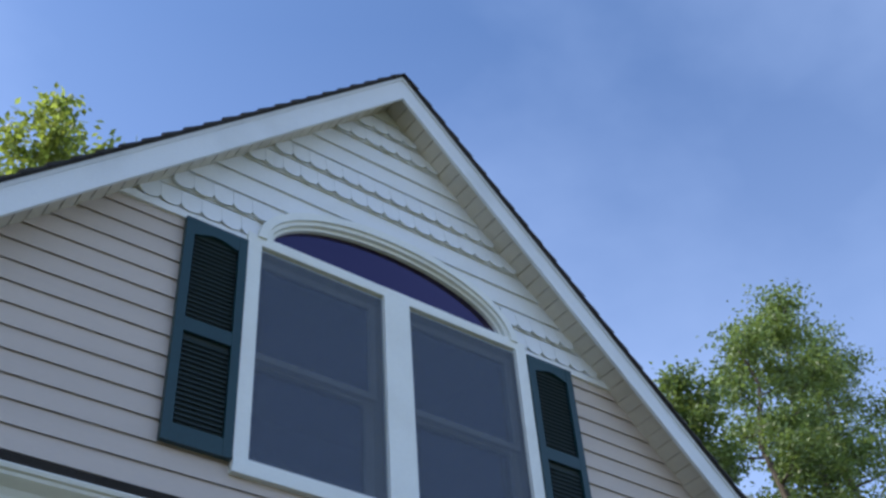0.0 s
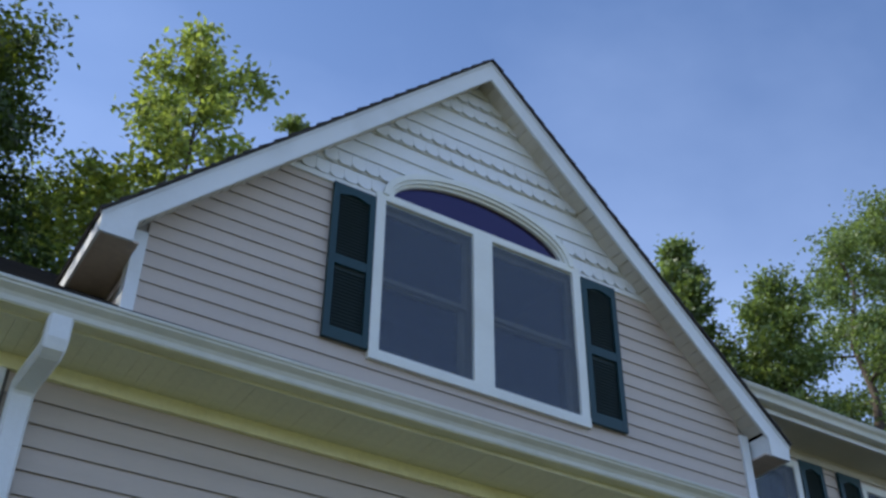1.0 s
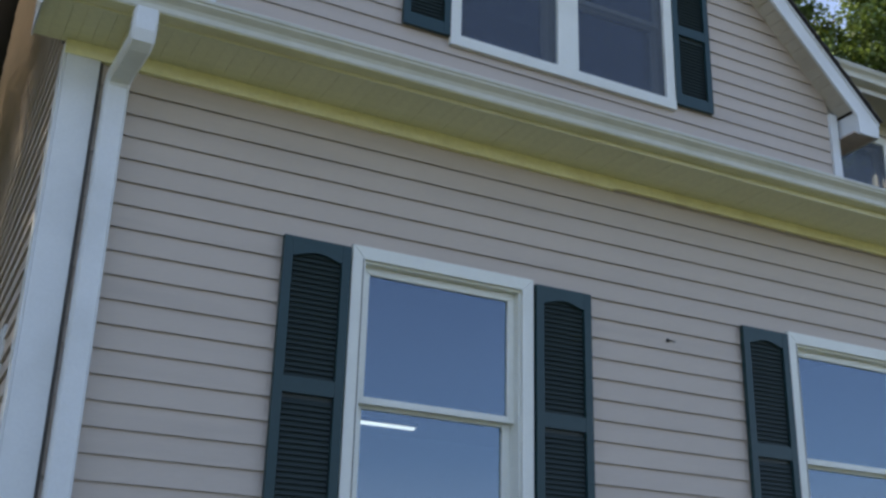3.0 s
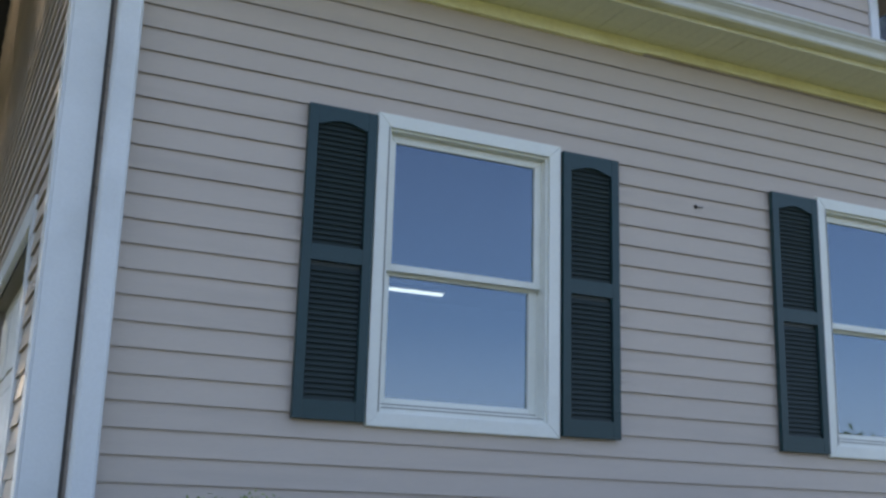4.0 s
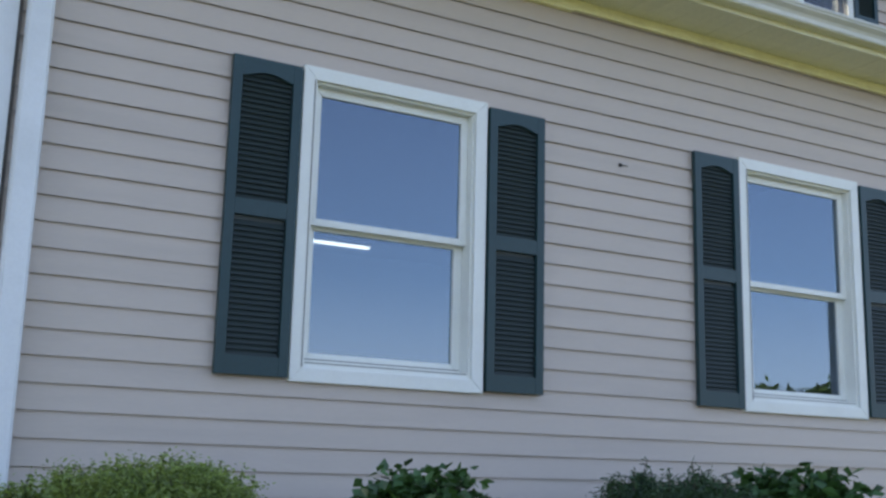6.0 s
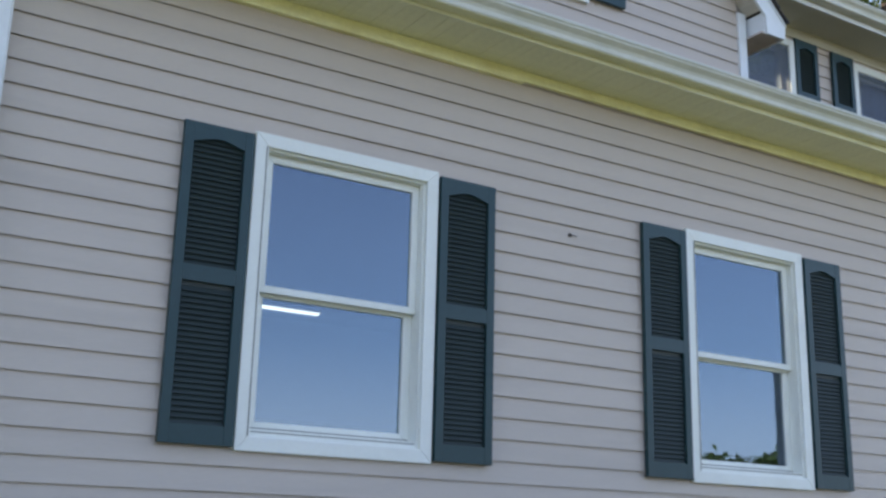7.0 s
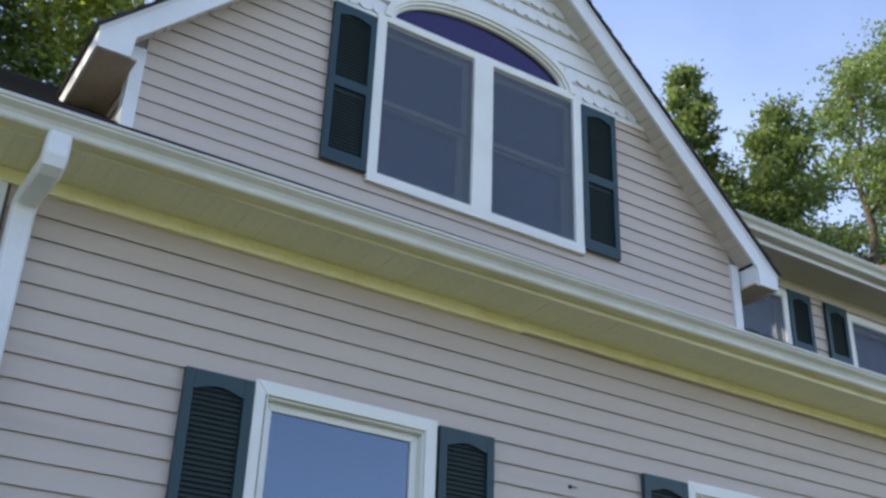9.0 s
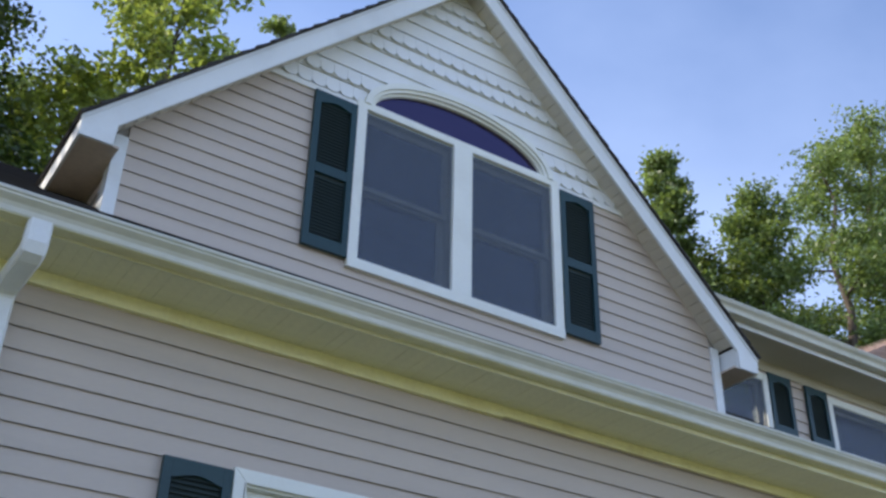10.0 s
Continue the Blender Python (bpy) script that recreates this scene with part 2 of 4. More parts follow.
LEAF_YEW = leaf_surface("yew_needle", (0.045, 0.095, 0.04), (0.07, 0.13, 0.03), through_light=0.2)


# ---------------------------------------------------------------- building helpers
def mesh_of(bm, name, material):
    me = bpy.data.meshes.new(name)
    bmesh.ops.recalc_face_normals(bm, faces=bm.faces[:])
    bm.to_mesh(me)
    bm.free()
    me.materials.append(material)
    return me


def part(name, bm, material, parent=None, label=""):
    """Links a bmesh (or a finished mesh) as one object under a thing or a part."""
    me = mesh_of(bm, name, material) if isinstance(bm, bmesh.types.BMesh) else bm
    ob = new(name, me)
    if parent:
        ob.parent = parent
    if label:
        ob["label"] = label
    return ob


def thing(name, label, category, group="", kind="", at=(0, 0, 0)):
    ob = new(name)
    ob.location = at
    ob.empty_display_size = 0.1
    return tagged(ob, label, category, group, kind)


def add_box(bm, x0, x1, y0, y1, z0, z1, bevel=0.0):
    vs = [bm.verts.new((x, y, z)) for x in (x0, x1) for y in (y0, y1) for z in (z0, z1)]
    fs = [bm.faces.new([vs[i] for i in q]) for q in ((0, 1, 3, 2), (4, 6, 7, 5), (0, 4, 5, 1), (2, 3, 7, 6), (0, 2, 6, 4), (1, 5, 7, 3))]
    if bevel:
        es = list({e for f in fs for e in f.edges})
        bmesh.ops.bevel(bm, geom=es, offset=bevel, segments=2, affect="EDGES", profile=0.7)
    return bm


def box(x0, x1, y0, y1, z0, z1, bevel=0.0):
    return add_box(bmesh.new(), x0, x1, y0, y1, z0, z1, bevel)


def add_prism(bm, ring, y0, y1):
    """A ring of (x, z) points pushed from y0 to y1."""
    a = [bm.verts.new((x, y0, z)) for x, z in ring]
    b = [bm.verts.new((x, y1, z)) for x, z in ring]
    bm.faces.new(a)
    bm.faces.new(b[::-1])
    for i in range(len(ring)):
        j = (i + 1) % len(ring)
        bm.faces.new((a[i], b[i], b[j], a[j]))
    return bm


def prism(ring, y0, y1):
    return add_prism(bmesh.new(), ring, y0, y1)


def sweep_x(profile, x0, x1, rise=0.0):
    """A (y, z) profile drawn along x, lifted by rise at its far end."""
    bm = bmesh.new()
    a = [bm.verts.new((x0, y, z)) for y, z in profile]
    b = [bm.verts.new((x1, y, z + rise)) for y, z in profile]
    bm.faces.new(a)
    bm.faces.new(b[::-1])
    for i in range(len(profile)):
        j = (i + 1) % len(profile)
        bm.faces.new((a[i], b[i], b[j], a[j]))
    return bm


PITCH = 0.1142   # height of one clapboard course


def lap_board(xa0, xb0, xa1, xb1, z0, z1, y, full0, full1, proud=0.0135, lip=0.008):
    """One clapboard: ends may slope; it leans out towards its lower edge, which turns back under."""
    def out(z):
        return y - 0.003 - proud * (full1 - z) / (full1 - full0)
    bm = bmesh.new()
    q = [(xa0, out(z0), z0), (xb0, out(z0), z0), (xb1, out(z1), z1), (xa1, out(z1), z1)]
    front = [bm.verts.new(p) for p in q]
    back = [bm.verts.new((p[0], y + 0.004, p[2] + (lip if k < 2 else 0))) for k, p in enumerate(q)]
    bm.faces.new(front)
    for i in range(4):
        j = (i + 1) % 4
        bm.faces.new((front[i], back[i], back[j], front[j]))
    return bm


def clad(wall, y, z_from, z_to, left, right, holes, material=None, pitch=PITCH, name="clapboard", proud=0.0135, phase=0.0):
    """Courses of clapboards between two side lines (functions of z), broken at rectangular holes (x0, x1, z0, z1)."""
    material = material or SIDING
    k = math.floor((z_from - phase) / pitch)
    while phase + k * pitch < z_to - 0.004:
        f0, f1 = phase + k * pitch, phase + (k + 1) * pitch
        z0, z1 = max(f0, z_from), min(f1, z_to)
        cuts = sorted(h for h in holes if h[2] < z1 - 0.002 and h[3] > z0 + 0.002)
        spans, rests = [], []
        lo = None
        for h in cuts:
            spans.append((lo, h[0]))
            lo = h[1]
            if h[3] < z1 - 0.004:
                rests.append((h[0], h[1], max(h[3], z0), z1))
            if h[2] > z0 + 0.004:
                rests.append((h[0], h[1], z0, min(h[2], z1)))
        spans.append((lo, None))
        for a, b in spans:
            xa0, xa1 = (a, a) if a is not None else (left(z0), left(z1))
            xb0, xb1 = (b, b) if b is not None else (right(z0), right(z1))
            if xb0 - xa0 > 0.02 or xb1 - xa1 > 0.02:
                part(name, lap_board(xa0, max(xb0, xa0), xa1, max(xb1, xa1), z0, z1, y, f0, f1, proud), material, wall)
        for a, b, r0, r1 in rests:
            part(name, lap_board(a, b, a, b, r0, r1, y, f0, f1, proud), material, wall)
        k += 1


def slab_with_holes(x0, x1, z0, z1, y0, y1, holes):
    """A wall slab with rectangular openings through it."""
    bm = bmesh.new()
    xs = sorted({x0, x1, *[v for h in holes for v in h[:2]]})
    for a, b in zip(xs, xs[1:]):
        gaps = sorted((h[2], h[3]) for h in holes if h[0] <= a and h[1] >= b)
        lo = z0
        for g0, g1 in gaps:
            if g0 > lo:
                add_box(bm, a, b, y0, y1, lo, g0)
            lo = g1
        if z1 > lo:
            add_box(bm, a, b, y0, y1, lo, z1)
    return bm


# ---------------------------------------------------------------- ground
def rolling_ground():
    bm = bmesh.new()
    r = [-900, -400, -150, -60, -25, -12, -6, -2, 2, 6, 12, 25, 60, 150, 400, 900]
    grid = [[bm.verts.new((x, y, 0.0)) for x in r] for y in r]
    for j in range(len(r) - 1):
        for i in range(len(r) - 1):
            bm.faces.new((grid[j][i], grid[j][i + 1], grid[j + 1][i + 1], grid[j + 1][i]))
    return bm


tagged(part("ground", rolling_ground(), GRASS), "flat sunlit green lawn round the house", "ground", kind="structure")

# ---------------------------------------------------------------- plan of the house
CORNER = -1.483            # left end of the front wall
RIGHT = 13.0
SOFFIT_Z = 4.236
FASCIA_Y = -0.36
ROOF_P = 0.67              # rise of the main roof
DORMER_Y, RAKE_Y = 0.70, 0.50
XC = 1.768                 # middle of the gable
APEX_Z, TIP_X = 8.335, 2.755
FAR_Y = 1.40
FAR_SOFFIT = 6.224


def roof_z(y):
    return 4.318 + ROOF_P * (y + 0.46)


# windows of the front wall: outer casing x0, x1, z0, z1
W1 = (0.0, 1.055, 1.95, 3.5)
W2 = (2.861, 3.914, 1.95, 3.5)
W3 = (6.90, 7.955, 1.95, 3.5)
FRONT_WINDOWS = (W1, W2, W3)
holes = [(w[0] + 0.035, w[1] - 0.035, w[2] + 0.035, w[3] - 0.035) for w in FRONT_WINDOWS]
wall_front = tagged(part("wall_front", slab_with_holes(CORNER + 0.02, RIGHT, 0.35, 4.30, 0.006, 0.15, holes), SHEATHING),
                    "beige vinyl clapboard front wall of the house", "wall", kind="structure")
foundation = tagged(part("foundation", box(CORNER + 0.05, RIGHT - 0.03, 0.03, 10.0, -0.2, 0.35), CONCRETE),
                    "low grey concrete foundation under the walls", "foundation", kind="structure")
DOOR = (0.62, 3.35, 0.36, 2.86)     # garage door in the side wall: y0, y1, z0, z1


def side_slab():
    bm = box(CORNER + 0.006, CORNER + 0.15, 0.155, DOOR[0], 0.35, 4.30)
    add_box(bm, CORNER + 0.006, CORNER + 0.15, DOOR[0], DOOR[1], DOOR[3], 4.30)
    return add_box(bm, CORNER + 0.006, CORNER + 0.15, DOOR[1], 9.9, 0.35, 4.30)


wall_left = tagged(part("wall_left", side_slab(), SHEATHING),
                   "beige clapboard side wall in dappled sun", "wall", kind="structure")
gl = bmesh.new()
ring = [(0.16, 4.302), (9.9, 4.302), (9.9, 4.9), (5.35, 7.95), (0.16, 4.62)]
va = [gl.verts.new((CORNER + 0.006, y, z)) for y, z in ring]
vb = [gl.verts.new((CORNER + 0.15, y, z)) for y, z in ring]
gl.faces.new(va), gl.faces.new(vb[::-1])
for i in range(len(ring)):
    gl.faces.new((va[i], vb[i], vb[(i + 1) % len(ring)], va[(i + 1) % len(ring)]))
part("gable_panel", gl, SHEATHING, wall_left)
tagged(part("wall_back", box(CORNER + 0.15, RIGHT, 9.8, 9.95, 0.35, 6.0), SHEATHING), "plain back wall of the house", "wall", kind="structure")
tagged(part("wall_right", box(RIGHT - 0.15, RIGHT, 0.15, 9.8, 0.35, 6.0), SHEATHING), "plain end wall of the house", "wall", kind="structure")
tagged(part("floor", box(CORNER + 0.16, RIGHT - 0.16, 0.155, 9.79, 0.86, 0.96), FLOORING), "brown wooden floor inside the rooms", "floor", kind="structure")
tagged(part("ceiling", box(CORNER + 0.16, RIGHT - 0.16, 0.155, 9.79, 3.96, 4.06), DIM_PAINT), "ceiling inside the rooms, paint darkened for dimness", "ceiling", kind="structure")
tagged(part("wall_inner", box(CORNER + 0.16, RIGHT - 0.16, 6.4, 6.5, 0.965, 3.955), DIM_PAINT), "wall inside the rooms, paint darkened for dimness", "wall", kind="structure")
wall_partition = tagged(part("wall_partition", box(4.9, 5.0, 0.16, 6.395, 0.965, 3.955), DIM_PAINT), "partition inside the rooms, paint darkened for dimness", "wall", kind="structure")

# corner board with its two faces and the shadow gap beside it
corner = thing("corner_board", "white vinyl corner post at the end of the wall", "trim", kind="structure")
part("front_face", box(CORNER, CORNER + 0.156, -0.030, 0.004, 0.36, SOFFIT_Z - 0.002, 0.004), WHITE, corner)
part("side_face", box(CORNER - 0.012, CORNER - 0.001, -0.030, 0.115, 0.36, SOFFIT_Z - 0.002, 0.003), WHITE, corner)
part("channel", box(CORNER + 0.158, CORNER + 0.172, -0.020, 0.004, 0.36, SOFFIT_Z - 0.07), CAULK, corner)

clad(wall_front, 0.0, 0.36, 4.168, lambda z: CORNER + 0.173, lambda z: RIGHT, holes, phase=0.0512)


def clad_side():
    """Boards of the side wall: the front boards turned a quarter."""
    turn = Matrix.Translation((CORNER, 0, 0)) @ Matrix.Rotation(radians(-90), 4, "Z")
    k = 3
    while 0.0512 + k * PITCH < 7.85:
        z0 = 0.0512 + k * PITCH
        z1 = z0 + PITCH
        near, far = 0.118, 9.88
        if z1 > 4.45:
            near, far = (z1 - 4.42) / ROOF_P, 10.7 - (z1 - 4.42) / ROOF_P
        runs = [(near, far)] if z1 > DOOR[3] + 0.13 else [(near, DOOR[0] - 0.09), (DOOR[1] + 0.09, far)]
        for a, b in runs:
            bm = lap_board(-b, -a, -b, -a, z0, z1, 0.0, z0, z1)
            bmesh.ops.transform(bm, matrix=turn, verts=bm.verts[:])
            part("clapboard", bm, SIDING, wall_left)
        k += 1


clad_side()

garage_door = thing("door_1", "closed pale panelled garage door in the side wall", "door", kind="structure")
xf = CORNER - 0.024
part("casing", box(xf, CORNER + 0.02, DOOR[0] - 0.10, DOOR[0], DOOR[2], DOOR[3] + 0.12, 0.004), WHITE, garage_door)
part("casing", box(xf, CORNER + 0.02, DOOR[1], DOOR[1] + 0.10, DOOR[2], DOOR[3] + 0.12, 0.004), WHITE, garage_door)
part("header", box(xf - 0.002, CORNER + 0.02, DOOR[0] + 0.001, DOOR[1] - 0.001, DOOR[3], DOOR[3] + 0.12, 0.004), WHITE, garage_door)
for r in range(4):
    z0 = DOOR[2] + r * 0.625
    row = part("door_section", box(CORNER + 0.09, CORNER + 0.13, DOOR[0] + 0.002, DOOR[1] - 0.002, z0 + 0.003, z0 + 0.622, 0.004), WHITE, garage_door)
    for c in range(4):
        y0 = DOOR[0] + 0.06 + c * 0.67
        part("raised_panel", box(CORNER + 0.078, CORNER + 0.0895, y0, y0 + 0.58, z0 + 0.10, z0 + 0.52, 0.006), WHITE, row)

# ---------------------------------------------------------------- eave of the front wall (lawn bounce is painted into its yellow)
frieze = thing("frieze_board", "cream frieze board under the eave, lawn light in its yellow", "trim", kind="structure")
part("board", box(CORNER - 0.010, 1.62, -0.0345, 0.004, 4.160, SOFFIT_Z - 0.001, 0.004), LAWNLIT_FRIEZE, frieze)
part("board", box(1.622, RIGHT, -0.030, 0.004, 4.172, SOFFIT_Z - 0.001, 0.004), LAWNLIT_FRIEZE, frieze)

soffit = thing("soffit", "cream vented soffit panels under the eave, lawn light in their yellow", "soffit", kind="structure")
plank = mesh_of(box(-0.0314, 0.0314, FASCIA_Y + 0.002, 0.006, SOFFIT_Z, SOFFIT_Z + 0.012, 0.0035), "soffit_panel", LAWNLIT_CREAM)
x = -1.61
while x < 7.0:
    part("soffit_panel", plank, None, soffit).location = (x, 0, 0.001 * math.sin(x * 37))
    x += 0.0635
part("soffit_panel", box(x - 0.031, RIGHT, FASCIA_Y + 0.002, 0.006, SOFFIT_Z, SOFFIT_Z + 0.012), LAWNLIT_CREAM, soffit)
part("backing", box(-1.64, RIGHT, FASCIA_Y + 0.002, 0.006, SOFFIT_Z + 0.016, SOFFIT_Z + 0.03), LAWNLIT_CREAM, soffit)

fascia = thing("fascia", "cream fascia behind the gutter, lawn light in its colour", "trim", kind="structure")
part("board", box(-1.646, RIGHT, FASCIA_Y - 0.016, FASCIA_Y, SOFFIT_Z - 0.006, 4.37, 0.002), LAWNLIT_CREAM, fascia)
part("edge_strip", box(-1.646, RIGHT, FASCIA_Y - 0.021, FASCIA_Y - 0.0165, SOFFIT_Z - 0.008, SOFFIT_Z + 0.034, 0.002), LAWNLIT_CREAM, fascia)


def gutter_profile(y, z):
    """A K-style gutter seen from its end: back, floor, curved front, rolled lip, and the inside."""
    outer = [(0.0, 0.098), (0.0, 0.0), (-0.078, 0.0), (-0.084, 0.006), (-0.087, 0.030), (-0.096, 0.048), (-0.112, 0.062),
             (-0.121, 0.070), (-0.123, 0.080), (-0.130, 0.084), (-0.132, 0.096), (-0.126, 0.103), (-0.116, 0.102)]
    inner = [(-0.116, 0.096), (-0.118, 0.078), (-0.106, 0.064), (-0.090, 0.048), (-0.082, 0.030), (-0.078, 0.006), (-0.004, 0.006), (-0.004, 0.098)]
    return [(y + a, z + b) for a, b in outer + inner]


gutter = thing("gutter", "off-white metal rain gutter along the eave", "gutter")
part("trough", sweep_x(gutter_profile(FASCIA_Y - 0.017, 4.237), -1.64, RIGHT, 0.075), GUTTER, gutter)
# thin plate whose yellow stands for light thrown up by the lawn
part("underside", sweep_x([(FASCIA_Y - 0.098, 4.2345), (FASCIA_Y - 0.0225, 4.2345), (FASCIA_Y - 0.0225, 4.2365), (FASCIA_Y - 0.098, 4.2365)], -1.638, RIGHT, 0.075), LAWNLIT_GUTTER, gutter, "gutter underside with yellow lawn light painted in")
part("end_cap", sweep_x(gutter_profile(FASCIA_Y - 0.017, 4.237)[:13], -1.646, -1.641), GUTTER, gutter)
x = -1.1
while x < RIGHT:
    part("hanger", box(x - 0.012, x + 0.012, FASCIA_Y - 0.14, FASCIA_Y - 0.022, 4.326 + 0.0051 * (x + 1.6), 4.330 + 0.0051 * (x + 1.6)), GUTTER, gutter)
    x += 0.75


def pipe_run(points, w, d, material, name, parent):
    """A rectangular pipe (w across x, d deep) through the points, mitred at its bends."""
    bm = bmesh.new()
    rings = []
    for i, p in enumerate(points):
        p = Vector(p)
        a = (p - Vector(points[i - 1])).normalized() if i else None
        b = (Vector(points[i + 1]) - p).normalized() if i + 1 < len(points) else None
        t = ((a or b) + (b or a)).normalized()
        side = Vector((1, 0, 0))
        nrm = t.cross(side).normalized()
        c = 1.0 / max(0.5, (a or b).dot(t))
        r = 0.012
        prof = [(-w / 2 + r, -d / 2), (w / 2 - r, -d / 2), (w / 2, -d / 2 + r), (w / 2, d / 2 - r), (w / 2 - r, d / 2), (-w / 2 + r, d / 2), (-w / 2, d / 2 - r), (-w / 2, -d / 2 + r)]
        rings.append([bm.verts.new(p + side * u + nrm * v * c) for u, v in prof])
    for r0, r1 in zip(rings, rings[1:]):
        for i in range(8):
            bm.faces.new((r0[i], r0[(i + 1) % 8], r1[(i + 1) % 8], r1[i]))
    bm.faces.new(rings[0]), bm.faces.new(rings[-1][::-1])
    return part(name, bm, material, parent)


downspout = thing("downspout", "white metal downspout beside the corner post", "downspout")
DX = -1.247
pipe_run([(DX + 0.03, -0.425, 4.245), (DX + 0.03, -0.425, 4.140), (DX + 0.029, -0.414, 4.108), (DX + 0.026, -0.385, 4.092), (DX + 0.006, -0.135, 4.066), (DX + 0.002, -0.095, 4.050), (DX, -0.078, 4.012), (DX, -0.078, 3.94)], 0.1095, 0.0795, WHITE, "elbow", downspout)
pipe_run([(DX, -0.078, 3.98), (DX, -0.078, 0.42), (DX, -0.10, 0.34), (DX, -0.32, 0.20)], 0.108, 0.078, WHITE, "pipe", downspout)

# rake board of the main roof at the side wall, with the boxed return
rake = thing("rake_board", "weathered white metal rake trim of the main roof", "trim", kind="structure")
bm = bmesh.new()
ya, yb = FASCIA_Y - 0.02, 5.35
pts = [(ya, roof_z(ya) - 0.015), (yb, roof_z(yb) - 0.015), (yb, roof_z(yb) - 0.19), (ya, roof_z(ya) - 0.19)]
a = [bm.verts.new((-1.668, y, z)) for y, z in pts]
b = [bm.verts.new((-1.648, y, z)) for y, z in pts]
bm.faces.new(a), bm.faces.new(b[::-1])
for i in range(4):
    bm.faces.new((a[i], b[i], b[(i + 1) % 4], a[(i + 1) % 4]))
part("board", bm, WHITE, rake)
bm = bmesh.new()
pts = [(0.01, roof_z(0.01) - 0.19), (yb, roof_z(yb) - 0.19), (yb, roof_z(yb) - 0.175), (0.01, roof_z(0.01) - 0.175)]
a = [bm.verts.new((-1.647, y, z)) for y, z in pts]
b = [bm.verts.new((CORNER - 0.014, y, z)) for y, z in pts]
bm.faces.new(a), bm.faces.new(b[::-1])
for i in range(4):
    bm.faces.new((a[i], b[i], b[(i + 1) % 4], a[(i + 1) % 4]))
part("underside", bm, EAVE_SHADE, rake)
bm = bmesh.new()
pts = [(FASCIA_Y, SOFFIT_Z - 0.006), (0.02, SOFFIT_Z - 0.006), (0.02, 4.45), (FASCIA_Y, 4.20)]
a = [bm.verts.new((-1.6475, y, z)) for y, z in pts]
b = [bm.verts.new((-1.640, y, z)) for y, z in pts]
bm.faces.new(a), bm.faces.new(b[::-1])
for i in range(4):
    bm.faces.new((a[i], b[i], b[(i + 1) % 4], a[(i + 1) % 4]))
part("return_cheek", bm, WHITE, rake)


# ---------------------------------------------------------------- roofs
def shingle_plane(origin, along, up, length, rise, material, step=0.14, tab=0.305, thick=0.012, left_trim=None, right_trim=None):
    """Courses of separate shingle tabs on a plane; each course laps the one below."""
    verts, faces = [], []
    o, u, v = Vector(origin), Vector(along).normalized(), Vector(up).normalized()
    n = u.cross(v).normalized()
    rows = int(rise / step) + 1
    rnd = random.Random(7)
    for r in range(rows):
        lo, hi = r * step - rnd.uniform(0, 0.006), min(rise, (r + 1) * step + 0.02)
        s = -(r % 2) * tab / 2
        while s < length:
            a, b = max(0.0, s + 0.001), min(length, s + tab - 0.001)
            s += tab
            if left_trim:
                a = max(a, left_trim(lo))
            if right_trim:
                b = min(b, right_trim(lo))
            if b - a < 0.02:
                continue
            h = thick + rnd.uniform(0, 0.004)
            i = len(verts)
            for p, q, w in ((a, lo, 0.0), (b, lo, 0.0), (b, hi, 0.0), (a, hi, 0.0), (a, lo, h + 0.006), (b, lo, h + 0.006), (b, hi, 0.003), (a, hi, 0.003)):
                verts.append(o + u * p + v * q + n * w)
            faces += [(i, i + 3, i + 2, i + 1), (i + 4, i + 5, i + 6, i + 7), (i, i + 1, i + 5, i + 4), (i + 1, i + 2, i + 6, i + 5), (i + 2, i + 3, i + 7, i + 6), (i + 3, i, i + 4, i + 7)]
    me = bpy.data.meshes.new("shingles")
    me.from_pydata(verts, [], faces)
    me.materials.append(material)
    return me


def roof_deck(points, thick, name, material, label):
    """A sloping roof slab from its upper outline."""
    bm = bmesh.new()
    top = [bm.verts.new(p) for p in points]
    low = [bm.verts.new((p[0], p[1], p[2] - thick)) for p in points]
    bm.faces.new(top), bm.faces.new(low[::-1])
    for i in range(len(points)):
        j = (i + 1) % len(points)
        bm.faces.new((top[i], low[i], low[j], top[j]))
    return tagged(part(name, bm, material), label, "roof", kind="structure")


E0 = FASCIA_Y - 0.06
deck = roof_deck([(-1.66, E0, roof_z(E0) - 0.004), (RIGHT, E0, roof_z(E0) - 0.004), (RIGHT, 5.35, roof_z(5.35) - 0.004), (-1.66, 5.35, roof_z(5.35) - 0.004)], 0.05,
                 "main_roof", SHINGLE, "dark asphalt shingle roof above the eave")
slope = Vector((0, 1, ROOF_P)).normalized()
tagged(part("shingles", shingle_plane((-1.675, E0 - 0.02, roof_z(E0 - 0.02)), (1, 0, 0), slope, 7.0, 6.95, SHINGLE), None, deck), kind="stuff")
roof_deck([(-1.66, 5.351, roof_z(5.35) - 0.004), (RIGHT, 5.351, roof_z(5.35) - 0.004), (RIGHT, 10.9, 4.5), (-1.66, 10.9, 4.5)], 0.05,
          "main_roof_back", SHINGLE, "dark asphalt shingle roof on the far side of the ridge")


# ---------------------------------------------------------------- gable dormer
def rake_low(x):
    """Height at which the dormer's wall meets its sloping soffit."""
    return APEX_Z - 0.145 - abs(x - XC) + 0.02


def rake_half(z):
    return max(0.0, APEX_Z - 0.125 - z)


CHEEK = 2.490              # from the middle of the gable to its side walls
GW = (0.862, 2.678, 5.278, 6.69)     # gable window, outer casing up to the transom
ARCH_A, ARCH_B, ARCH_Z = 0.852, 0.410, 6.660   # outer arch trim


